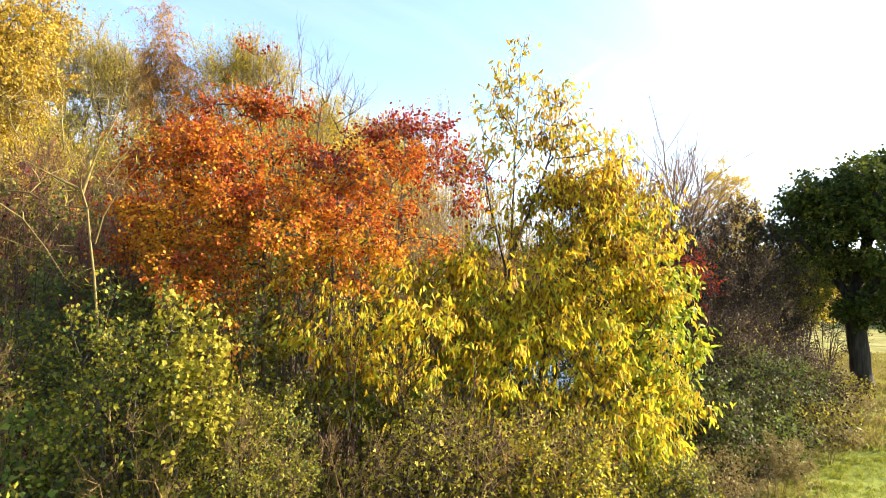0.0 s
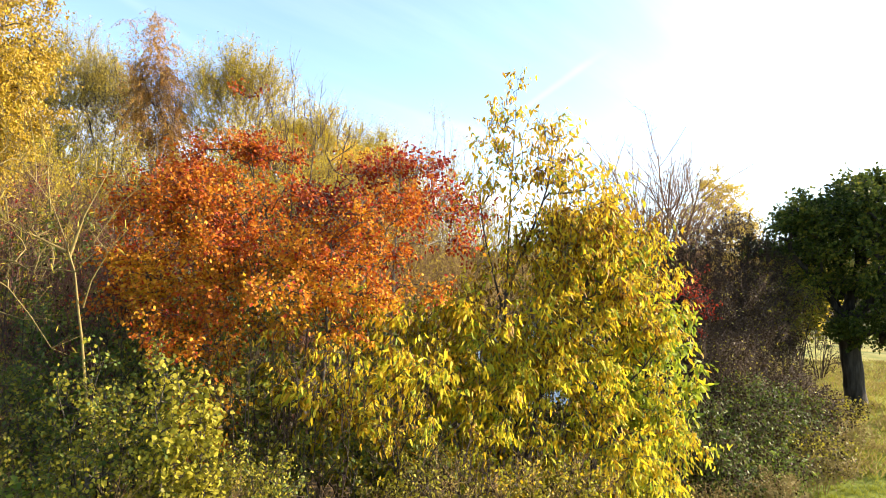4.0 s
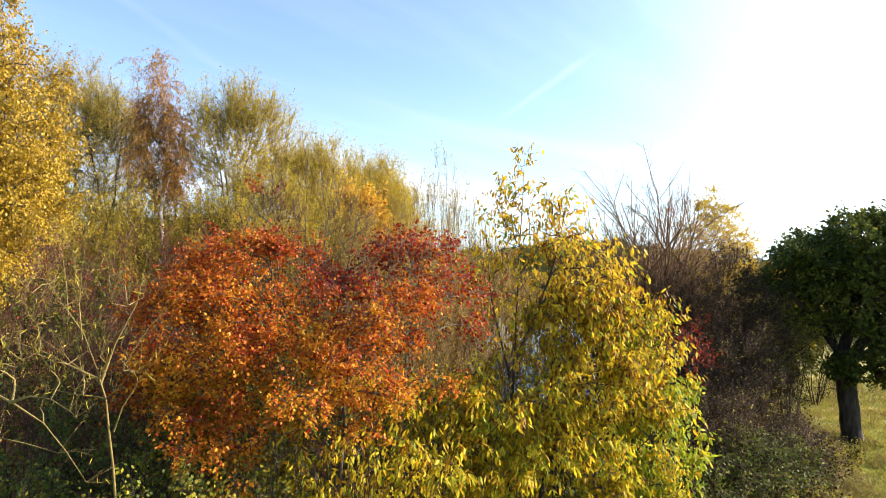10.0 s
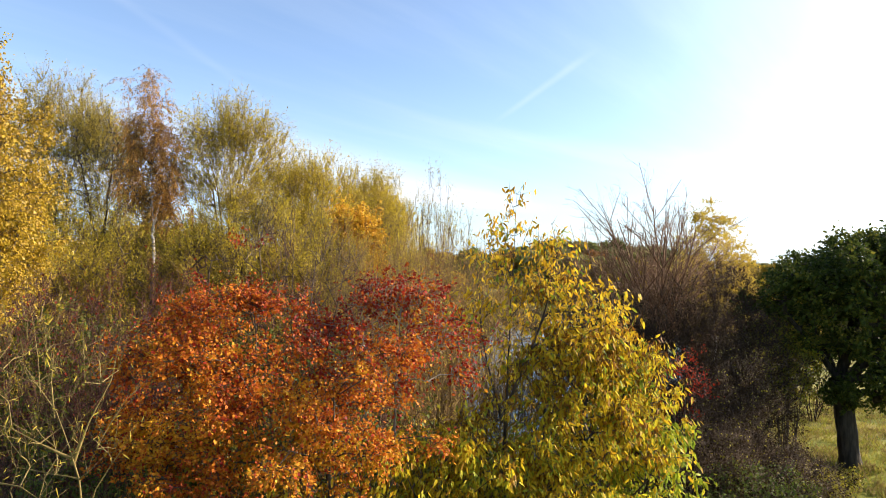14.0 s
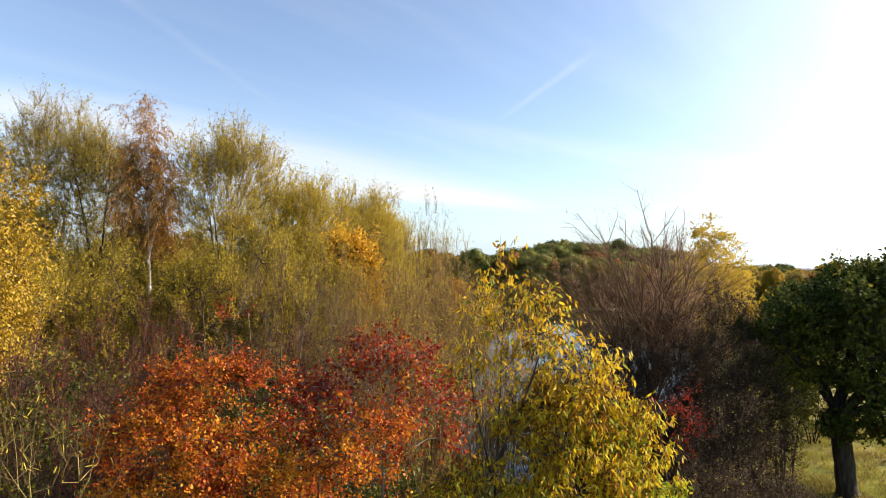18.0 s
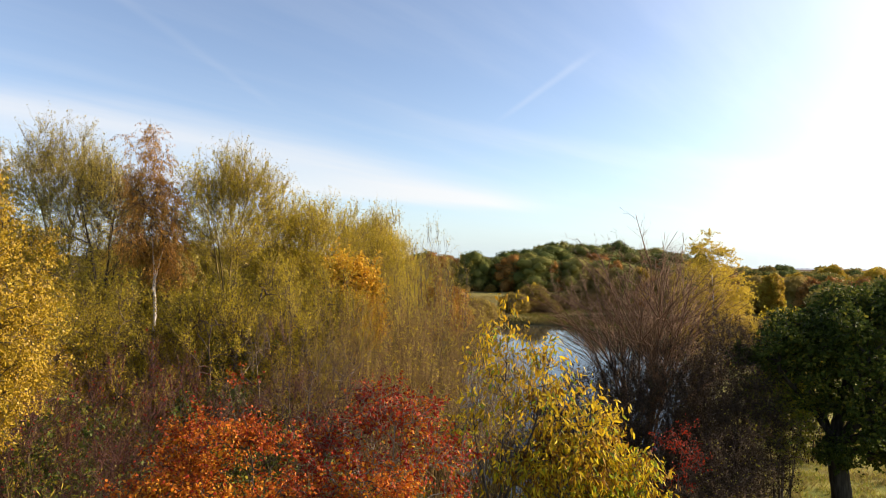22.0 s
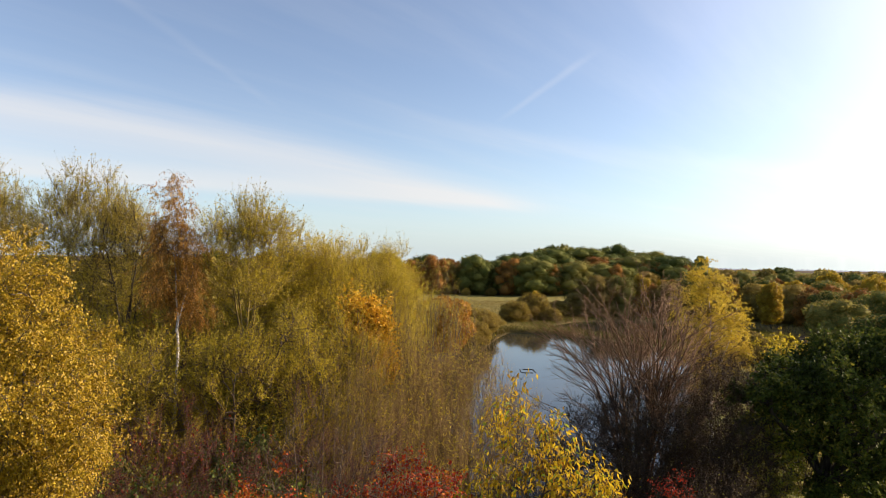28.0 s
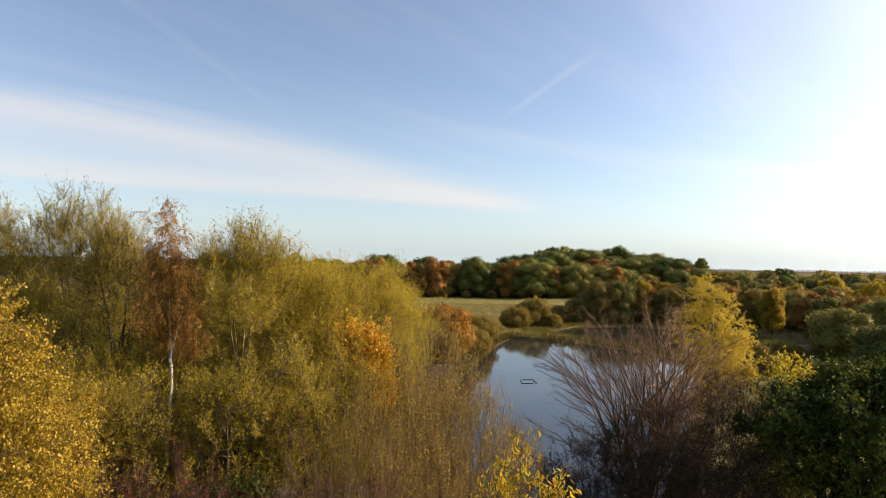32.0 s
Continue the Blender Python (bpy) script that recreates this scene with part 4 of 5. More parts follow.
def shrub(name, label, x, y, rx, ry, top, leaf, length, width, goals=110, bark=BARK, stems=5, base_r=.03, category="shrub", foot=0.25, shape=SIMPLE, **more):
    z = Z(x, y)
    st = []
    for k in range(stems):
        a = 2 * math.pi * k / stems + rng.random()
        e = .55 + .3 * rng.random()
        st.append([(x + .12 * math.cos(a), y + .12 * math.sin(a), z - .03), (x + rx * .35 * math.cos(a), y + ry * .35 * math.sin(a), z + (top - z) * .45),
                   (x + rx * e * math.cos(a), y + ry * e * math.sin(a), z + (top - z) * (.75 + .2 * rng.random()))])
    mid = z + (top - z) * (.5 + foot * .5)
    return tree(name, label, category, (x, y, z), st, [(x, y, mid, rx, ry, top - mid)], goals=goals, base_r=base_r, bark=bark, leaf=leaf,
                length=length, width=width, shape=shape, limbs=3, trunk_name="stem", **more)


shrub("field_maple", "field maple bush turning yellow-green", -2.45, 6.7, .78, .6, 3.6, OLIVE, .04, .036, 150, second=(GREEN, .35), shape=LOBED, twigs=5, twig=.28, per=10, loose=60)
shrub("maple_sapling", "maple sapling with lemon-yellow leaves", -1.78, 6.5, .32, .3, 3.6, LEMON, .048, .042, 70, shape=LOBED, stems=2, twigs=4, twig=.22, per=9, foot=.5, loose=40)
shrub("hawthorn_bush", "dark green hawthorn bush", -4.9, 7.8, 1.2, .9, 3.3, GREEN, .05, .04, 240, twigs=5, twig=.35, per=9, second=(OLIVE, .5))
shrub("hawthorn_bush", "shaded green hawthorn bush", -4.2, 9.6, 1.3, 1.0, 3.9, GREEN, .055, .045, 220, twigs=5, twig=.4, per=8)
shrub("privet_bush", "olive green privet bush with small leaves", -1.5, 6.9, .8, .65, 2.75, OLIVE, .036, .024, 230, twigs=6, twig=.26, per=14, second=(GREEN, .3))
shrub("privet_bush", "olive green privet bush under the chestnut", .35, 7.9, .9, .8, 2.1, OLIVE, .052, .036, 190, twigs=5, twig=.3, per=9, second=(BROWNLEAF, .35), lump=.6)
shrub("privet_bush", "mixed olive bush at the foot of the chestnut", 1.9, 8.9, 1.0, .9, 1.9, OLIVE, .055, .038, 180, twigs=5, twig=.32, per=9, second=(YELLOW, .3), lump=.6)
shrub("privet_bush", "low olive bush at the wood's edge", 3.6, 10.0, 1.0, .8, 1.3, OLIVE, .044, .03, 130, twigs=5, twig=.3, per=12, second=(GREEN, .4))
shrub("bramble_bush", "low bramble with a few fresh green leaves", -3.2, 6.3, 1.1, .7, 1.9, FRESH, .06, .05, 130, twigs=4, twig=.35, per=7, second=(OLIVE, .5))
shrub("bramble_bush", "low bramble with yellowing leaves", -1.7, 6.2, .9, .6, 1.5, OLIVE, .06, .05, 110, twigs=4, twig=.35, per=7, second=(FRESH, .4))
shrub("bramble_bush", "low bramble with green and brown leaves", -4.6, 6.4, .9, .6, 2.2, OLIVE, .055, .045, 120, twigs=4, twig=.35, per=7, second=(BROWNLEAF, .4))
for x, y, top in ((-1.9, 8.3, 3.6), (-.75, 8.6, 2.7), (.15, 9.1, 2.5), (-2.9, 8.6, 4.0)):
    shrub("maple_bush", "leafy olive maple bush beneath the red tree", x, y, .7, .5, top, OLIVE, .06, .05, 110, twigs=4, twig=.32, per=8, second=(GREEN, .45), group="understorey")
for x, y, top in ((-6.6, 12.9, 5.9), (-4.4, 12.8, 5.6), (-8.8, 12.4, 6.0), (-2.6, 13.2, 5.2), (-5.6, 11.4, 4.8), (-3.6, 11.6, 4.5), (-1.6, 11.8, 4.5), (.0, 12.4, 4.0), (2.6, 13.4, 3.4), (1.2, 13.4, 3.2), (-7.4, 11, 4.2)):
    shrub("elder_bush", "shaded green understorey bush", x, y, 1.25, .9, top, GREEN, .08, .05, 130, twigs=4, twig=.4, per=7, second=(OLIVE, .25), group="understorey")
for x, y, top in ((-3.4, 8.0, 4.2), (-.6, 7.7, 3.7), (.2, 8.3, 3.2), (-4.9, 8.3, 4.6), (-1.5, 7.5, 3.9), (-2.4, 6.6, 2.8), (-4.2, 6.9, 3.4), (1.0, 8.2, 2.6), (1.9, 12.5, 4.9), (2.7, 12.7, 5.2), (1.2, 12.1, 4.2), (3.4, 12.8, 4.4)):
    shrub("hazel_bush", "bare upright hazel stems between the shrubs", x, y, .45, .4, top, BROWNLEAF, .05, .04, 24, bark=TWIG_SHADED, stems=5, base_r=.013,
          twigs=3, twig=.45, per=1, up=1.0, spread=.4, foot=.3, group="bare stems")

for x, y, top in ((-3.9, 5.9, 2.0), (-2.9, 5.8, 1.8), (-3.4, 6.6, 2.6)):
    shrub("bramble_sprig", "arching bramble shoots with fresh green leaves", x, y, .45, .35, top, FRESH, .085, .065, 40, shape=OVATE, bark=TWIG_BROWN, stems=4, base_r=.01, twigs=3, twig=.3, per=6, foot=.4, group="bramble shoots")
for x, y, top in ((-2.2, 6.1, 2.5), (-1.2, 6.5, 2.4), (-.2, 7.0, 2.3), (.8, 7.6, 2.2), (1.7, 8.2, 2.2), (2.6, 9.0, 2.0), (-3.7, 6.2, 2.9)):
    shrub("dead_stems", "dry brown stems standing among the brambles", x, y, .5, .4, top, BROWNLEAF, .05, .03, 30, bark=TWIG_OSIER, stems=6, base_r=.008, twigs=4, twig=.35, per=2, up=.8, spread=.6, fine=3, fine_len=.2, fine_leaf=False, twig_r=.0025, foot=.2, group="dry stems")

for x, y, top in ((-2.2, 8.1, 3.2),):
    shrub("maple_sapling", "small sapling with orange leaves under the red tree", x, y, .36, .3, top, RED, .066, .05, 34, stems=2, twigs=4, twig=.24, per=7, foot=.6, shape=OVATE, base_r=.012)
for x, y, top in ((5.0, 10.8, 1.0), (6.6, 12.0, .9), (8.4, 13.6, .9), (10.2, 15.6, 1.0)):
    shrub("dead_stems", "dry straw-coloured weeds at the edge of the grass", x, y, .55, .45, top, STRAW, .05, .03, 40, bark=TWIG_OSIER, stems=8, base_r=.007, twigs=4, twig=.3, per=3, up=.8, spread=.6, fine=2, fine_len=.2, twig_r=.0025, foot=.2, group="dry stems")

# ---- left: golden birch ----
tree("golden_birch", "birch dense with small golden-yellow leaves", "tree", (-6.83, 9.8, Z(-6.83, 9.8)),
     [[(-6.83, 9.8, -.3), (-6.73, 9.7, 5), (-6.68, 9.6, 9.6)], [(-6.73, 9.8, 3), (-6.23, 9.5, 6), (-6.03, 9.3, 7.6)], [(-6.93, 9.8, 3), (-7.63, 9.8, 6.5), (-7.73, 9.7, 8.6)]],
     [(-6.52, 9.5, 7.7, 1.3, 1.2, 1.2, 5), (-6.62, 9.5, 9.2, .8, .7, 1.1, 1.5), (-7.93, 9.6, 8.2, 1.3, 1.1, 1.8, 5), (-7.93, 9.8, 9.8, 1.1, 1.0, 1.1, 1.6), (-7.53, 9.7, 6.0, 1.0, .9, 1.0, 2), (-7.13, 9.6, 6.3, .9, .9, 1.0, 2), (-6.55, 9.8, 6.8, .9, .8, .9, 2.4)],
     goals=980, base_r=.07, bark=BARK, leaf=GOLD, length=.04, width=.032, twigs=6, twig=.4, per=20, droop=.7, bend=-.5, face=.3, lump=.4, loose=80)

# ---- middle distance: birch, willows, thickets ----
z0 = Z(-9.6, 22.5)
tree("silver_birch", "white-stemmed silver birch with hanging rust-brown foliage", "tree", (-9.6, 22.5, z0),
     [[(-9.6, 22.5, z0 - .05), (-9.6, 22.5, 7), (-9.8, 22.5, 10), (-9.95, 22.5, 13.3)], [(-9.6, 22.5, 7.6), (-9.35, 22.5, 8.4), (-9.15, 22.5, 9.4)]],
     clumps([(-9.75, 22.6, 10.3, 1.15, 1.0, 1.3, 4), (-9.85, 22.6, 12.2, .7, .65, 1.2, 1.8), (-9.65, 22.9, 9.0, 1.25, 1.0, 1.0, 2.2)], 110, .24, .6),
     goals=320, base_r=.075, taper=.4, bark=BARK, trunk_bark=BARK_WHITE, leaf=RUST, length=.055, width=.034, twigs=5, twig=.75, per=20, up=-.5, bend=-1.4, out=.3, spread=.45, droop=1, rise=.35, twig_r=.005)


def willow(label, x, y, top, rx, ry, low, goals=170, leaf=WILLOW, bark=BARK_OCHRE, name="willow_tree", lean=0.0, per=16, group="willows by the pond", length=.085, width=.026, fork=.35, **more):
    z = Z(x, y)
    st = []
    n = 5
    fx, fz = x + lean * .3, z + (low - z) * fork + .4
    for k in range(n):
        a = 2 * math.pi * (k + rng.random() * .6) / n
        st.append([(x, y, z - .05) if k == 0 else (fx, y, fz - .1 * k), (fx + rx * .3 * math.cos(a), y + ry * .3 * math.sin(a), (fz + top) * .5),
                   (x + lean + rx * .62 * math.cos(a), y + ry * .62 * math.sin(a), top - .12 * (top - low) * (1 + 2 * rng.random()))])
    st[0].insert(1, (fx, y, fz))
    mid = (top + low) / 2
    vols = [(x + lean, y, mid, rx, ry, (top - low) / 2, 3), (x + lean * 1.2, y, mid + (top - low) * .22, rx * .6, ry * .6, (top - low) * .3, 1)]
    return tree(name, label, "tree", (x, y, z), st, clumps(vols, int(goals * .5), .44, .42),
                goals=int(goals * 1.9), base_r=.1, bark=bark, leaf=leaf, length=length, width=width, twigs=5, twig=.9, per=per, up=1.1, spread=.55, out=.45, droop=.35,
                twig_r=.006, group=group, lump=.3, limbs=6, **more)


willow("tall willow with ochre limbs and thin olive-yellow foliage", -7.5, 24.2, 12.3, 2.0, 1.7, 8.2, 270, fork=.8, per=11)
willow("olive-yellow willow in the row along the pond", -4.9, 26.8, 10.9, 1.9, 1.9, 5.6, 190)
willow("olive-yellow willow in the row along the pond", -3.2, 30, 10.7, 1.9, 1.9, 4.6, 180)
willow("thin-leaved willow in the row along the pond", -3.6, 35, 9.6, 2.1, 1.9, 3.5, 160)
willow("tall pale willow behind the birch", -14.9, 26, 13.6, 2.2, 2.0, 8.2, 260, leaf=PALE, fork=.8, per=10)
willow("pale willow with leaning dark limbs", -13.0, 25.4, 12.2, 1.7, 1.6, 8.0, 210, leaf=PALE, bark=BARK, fork=.8, per=10)
willow("tall pale willow behind the birch", -18.2, 25, 13.4, 2.2, 2.0, 7.6, 220, leaf=PALE)
for x, y, top, rx in ((-6.4, 27.8, 11.0, 1.9), (-2.5, 31, 10.4, 1.6), (-2.6, 34.4, 10.3, 2.0), (-5.4, 32, 10.8, 2.2)):
    willow("olive-yellow willow closing the row along the pond", x, y, top, rx, 1.8, 3.4, 230)
willow("olive willow at the back of the wood", -9.5, 30, 9.6, 2.6, 2.2, 4.0, 170)
for x, y, top, rx in ((-11.7, 19.2, 7.4, 1.6), (-8.9, 18.8, 7.2, 1.6), (-6.4, 19.4, 7.6, 1.6), (-4.6, 20.4, 7.6, 1.2), (-13.6, 18, 8.6, 1.9), (-3.2, 22.5, 7.8, 1.4), (-10.4, 16.2, 7.0, 1.5), (-7.6, 21.4, 6.6, 1.4), (-5.8, 23.4, 7.4, 1.5), (-4.2, 25.6, 8.0, 1.6), (-2.6, 28.4, 8.0, 1.4), (-10.6, 24.8, 7.8, 1.8), (-15.6, 21.4, 9.0, 2.0), (-18, 22.6, 9.2, 2.0), (-8.2, 26.6, 7.6, 1.8), (-14.6, 29, 9.0, 2.2), (-18.6, 30, 9.4, 2.4), (-13.9, 23.6, 9.0, 1.7), (-16.4, 24.2, 10.0, 1.9), (-11.6, 21.6, 7.6, 1.5)):
    willow("bushy sallow with dense olive leaves", x, y, top, rx, 1.5, 1.6, 190, name="sallow_bush", per=15, group="sallows", bark=TWIG_BROWN, fork=.1, second=(PALE, .2))
for x, y, top in ((-11.6, 26.6, 9.2), (-6.0, 20.6, 6.2)):
    shrub("hawthorn_bush", "dark green hawthorn deep among the willows", x, y, 1.7, 1.4, top, GREEN, .075, .055, 230, twigs=5, twig=.5, per=9, second=(OLIVE, .25), group="hawthorns in the wood")
shrub("dogwood_bush", "green bush with large leaves among the willows", -5.4, 17.6, 1.3, 1.1, 5.0, GREEN, .12, .08, 130, twigs=4, twig=.5, per=8)
willow("small tree with bright orange-yellow leaves", -2.95, 24.4, 8.3, 1.0, .9, 4.8, 170, leaf=ORANGE, name="orange_tree", length=.12, width=.08, group="", second=(RUSSET, .12))
for x, y, top, leaf in ((-6.6, 14.2, 6.7, DARKRED), (-4.7, 13.4, 6.5, DARKRED), (-3.0, 14.0, 6.5, BROWNLEAF), (-8.3, 13.6, 6.7, BROWNLEAF), (-7.2, 12.0, 6.0, DARKRED), (-9.8, 14.8, 7.0, BROWNLEAF), (-5.0, 11.4, 5.3, BROWNLEAF), (-1.5, 14.3, 6.0, BROWNLEAF), (-5.8, 12.5, 5.0, DARKRED), (-5.0, 10.3, 5.0, BROWNLEAF), (-4.1, 10.8, 5.0, DARKRED)):
    shrub("dogwood_thicket", "reddish bare dogwood thicket with few leaves", x, y, 1.25, 1.0, top, leaf, .05, .035, 150, bark=TWIG_RED, stems=9, base_r=.022, twigs=5, twig=.6, per=1,
          up=.9, spread=.5, fine=4, fine_len=.3, fine_leaf=False, group="bare thickets", foot=.1)
for x, y, top in ((-1.6, 17.8, 6.9), (-.3, 19.4, 7.4), (-2.2, 20.0, 7.2), (1.4, 18.4, 6.6), (-.6, 16.4, 6.4), (2.0, 21.6, 7.0), (2.9, 21.4, 5.6), (.3, 20.8, 7.4), (1.4, 24.4, 7.0), (2.2, 19.4, 5.6), (-1.6, 26.6, 7.2), (-2.4, 18.4, 6.6), (-.9, 22.4, 7.2), (.4, 16.2, 5.4), (.9, 23.0, 6.6), (1.2, 26.4, 5.4), (-.4, 28, 6.2), (2.9, 24.6, 4.8), (-1.2, 31, 6.2), (-.6, 25.6, 6.8)):
    shrub("osier_thicket", "upright brown osier whips with few withered leaves", x, y, .95, .9, top, WILLOW, .1, .022, 90, bark=TWIG_OSIER, stems=12, base_r=.022, twigs=4, twig=.9, per=2,
          up=2.2, spread=.4, fine=3, fine_len=.5, fine_leaf=False, group="osier whips", foot=.1, out=.2)
for x, y, top in ((.4, 22.6, 9.6), (-.7, 23.6, 9.0), (1.1, 23.4, 8.6), (-1.7, 24.8, 9.0), (.1, 25.0, 9.0), (-2.8, 25.8, 9.2)):
    shrub("osier_whips", "tall thin osier whips standing above the thicket", x, y, .7, .7, top, PALE, .09, .018, 70, bark=TWIG_BROWN, stems=11, base_r=.018, wob=.015, twigs=3, twig=.8, per=3,
          up=2.4, spread=.35, fine=2, fine_len=.5, group="osier whips", foot=.2, out=.2, category="willow")

# ---- right: bare tree, thorn thicket, yellow birch, oak ----
zf = Z(8.5, 26.4)


def open_tree(name, label, base, stems, bark, lengths, counts, angles, radii):
    """A leafless tree: stems from one foot, each branching three times over, with twigs and twiglets at the ends."""
    owner = thing(name, base, label, "tree")
    joint, ends = [], []

    def bough(a, d, length, lift, n):
        u = np.linspace(0, 1, n)[:, None]
        bow = rng.normal(size=3) * .1 * length
        return a + d * length * u + (np.array([0, 0, lift * length]) + bow) * u * u

    def children(line, level):
        n = len(line)
        for s in np.sort(rng.uniform(.3, 1, counts[level])):
            i = min(n - 2, int(s * (n - 1)))
            at = line[i] + (line[i + 1] - line[i]) * (s * (n - 1) - i)
            d = unit(line[i + 1] - line[i])
            side = np.cross(d, rng.normal(size=3)) + np.array([at[0], at[1], 0]) * .1
            a = radians(angles[level] * (.6 + .8 * rng.random()))
            d = unit(d * math.cos(a) + unit(side) * math.sin(a))
            L = lengths[level] * (.55 + .7 * rng.random()) * (1.25 - .5 * s)
            if level == len(counts) - 1:
                ends.append((at, at + d * L))
                continue
            sub_line = bough(at, d, L, .14, 6 if level else 8)
            joint.append(tube(sub_line, np.linspace(radii[level], radii[level + 1], len(sub_line)), 5 if level == 0 else 4))
            children(sub_line, level + 1)

    for k in range(stems):
        a, f = 2.4 * k, .09 + .32 * ((k * 5) % stems) / stems
        d = unit(np.array([math.cos(a) * f, math.sin(a) * f * .8, 1.0]))
        line = bough(d * [.3, .3, 0], d, 6.3 + 1.0 * rng.random(), .03, 9)
        V, F = tube(line, np.linspace(.062, radii[0], 9), 7)
        part("limb", mesh_of("limb", V, [F], bark, True), owner)
        children(line, 0)
    V, F = joined(joint)
    part("branchwork", mesh_of("branchwork", V, [F], bark, True), owner, kind="stuff")
    A, B = np.array([e[0] for e in ends]), np.array([e[1] for e in ends])
    q = rng.random((len(A) * 2, 1))
    A2, B2 = np.repeat(A, 2, 0), np.repeat(B, 2, 0)
    S = A2 + (B2 - A2) * q
    E = S + unit(unit(B2 - A2) + rng.normal(size=S.shape) * .45) * rng.uniform(.12, .36, (len(S), 1))
    V, F = spikes(np.concatenate([A, S]), np.concatenate([B, E]), .006)
    part("twigwork", mesh_of("twigwork", V, [F], bark), owner, kind="stuff")
    return owner


open_tree("bare_tree", "bare spreading tree with long brown branches at the water's edge", (9.0, 26.4, zf - .05), 12, TWIG_CHERRY,
          (3.15, 1.8, .8), (7, 6, 7), (33, 34, 38), (.033, .015, .0095))
zy = Z(16.9, 38)
tree("yellow_birch", "slender birch with hanging yellow leaves", "tree", (16.9, 38, zy),
     [[(16.9, 38, zy - .05), (16.8, 38, 5), (16.5, 38, 10.5)], [(16.9, 38, 3), (18, 38, 6.2), (18.4, 38, 8)]],
     [(16.6, 38, 7.2, 1.8, 1.8, 2.8, 4), (16.4, 38, 9.6, .8, .8, 1.2, .5), (17.8, 38, 5.6, 1.3, 1.4, 2.3, 2.6), (16.6, 38, 4.4, 2, 1.8, 1.8, 2)],
     goals=330, base_r=.11, bark=TWIG_BROWN, trunk_bark=BARK_WHITE, leaf=BUTTER, length=.085, width=.062, twigs=6, twig=.7, per=18, droop=.7, bend=-.8)
zo = Z(13.7, 20.7)
tree("oak_tree", "broad dark green oak with a stout grey trunk", "tree", (13.7, 20.7, zo),
     [[(13.7, 20.7, zo - .08), (13.66, 20.7, 1.2), (13.55, 20.7, 2.2), (13.35, 20.7, 3.4)], [(13.36, 20.7, 3.1), (12.7, 20.6, 4.2), (11.6, 20.5, 5.4)],
      [(13.35, 20.7, 3.2), (13.9, 20.9, 5.5), (14.2, 21, 7.5)], [(13.38, 20.7, 3.0), (15.2, 20.9, 4.8), (17, 21, 6)], [(13.35, 20.7, 3.2), (13.2, 22, 5.0), (13, 23.2, 6.2)],
      [(13.38, 20.7, 3.0), (13.8, 19.5, 4.4), (13.9, 18.4, 5.4)]],
     clumps([(13.1, 20.9, 6.0, 2.0, 2.6, 1.4, 4.2), (15.6, 21, 6.2, 2.6, 2.6, 1.75, 5.4), (14.8, 21, 7.0, 2.2, 2.0, 1.0, 2.8), (13.9, 20.4, 6.4, 1.5, 1.7, 1.2, 3), (12.2, 20.6, 6.0, 1.0, 1.6, .7, 1.1), (13.8, 19.4, 5.8, 2.2, 1.2, .8, 1.2), (16, 20.4, 4.6, 2.2, 1.8, 1.2, 1.6), (13.4, 22.6, 5.6, 2.2, 1.6, 1.5, 3), (16.2, 20.3, 3.8, 1.9, 1.5, 1.1, 2), (12.8, 20.6, 4.6, .8, 1.2, .8, .6), (15.4, 20.2, 4.2, 1.4, 1.2, 1.2, 2), (14.5, 20.0, 3.4, 1.1, .9, 1.0, 1.5), (12.6, 20.1, 3.6, 1.1, .9, .9, 1.3), (15.6, 20.2, 3.0, 1.3, 1.1, .8, 1.5), (13.3, 19.6, 3.4, .9, .6, .7, .7), (11.3, 20.6, 6.2, .8, 1.0, .8, .9), (16.4, 20.6, 7.0, 1.6, 1.6, 1.0, 1.8), (13.4, 19.7, 4.5, 1.2, .8, .6, 1)], 150, .54, .32),
     goals=1300, base_r=.31, tip_r=.012, taper=.9, bark=BARK_OAK, leaf=OAK, length=.12, width=.082, twigs=5, twig=.42, per=11, droop=.2, face=.8, lump=.2, twig_r=.006, power=.42, limbs=9)
for x, y, top, rx in ((8.2, 17.0, 4.2, 1.2), (9.6, 19.0, 5.6, 1.3), (7.6, 20.2, 5.6, 1.4), (10.2, 22.4, 6.8, 1.7), (8.2, 23.4, 5.4, 1.8), (6.0, 23.8, 4.9, 1.5), (4.2, 23.2, 4.0, 1.2), (11.8, 24.2, 7.0, 1.6),
                      (7.0, 15.2, 3.0, 1.0), (9.0, 15.9, 2.0, .9), (10.1, 17.6, 1.7, .8), (6.2, 18.6, 4.2, 1.1), (5.0, 21.2, 4.2, 1.2), (9.8, 25.2, 5.8, 1.7), (7.6, 25.3, 5.0, 1.6), (11.7, 26, 6.8, 1.6), (8.8, 27.4, 4.8, 1.6), (10.7, 20.8, 4.8, 1.1), (12.5, 30.5, 5.6, 1.6), (14.8, 31, 5.2, 1.9), (16.8, 34, 5.0, 2.0), (19, 37, 5.2, 2.2), (17.4, 29, 4.6, 1.8)):
    # thickets further back get darker twigs, the oak's shade painted in
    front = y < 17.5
    shrub("thorn_thicket", "grey-brown thorn thicket with a few olive leaves" if front else "dark brown leafless thorn thicket, the oak's shade put into its colour", x, y, rx, rx * .9, top, BROWNLEAF, .055, .04, 170 if front else 225,
          bark=TWIG_GREY if front else TWIG_SHADED, stems=8, base_r=.024, twigs=5, twig=.5, per=5 if front else 4 if y < 24 else 5, up=.6, spread=.6, fine=2, fine_len=.35,
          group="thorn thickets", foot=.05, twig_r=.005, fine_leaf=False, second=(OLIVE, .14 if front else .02))
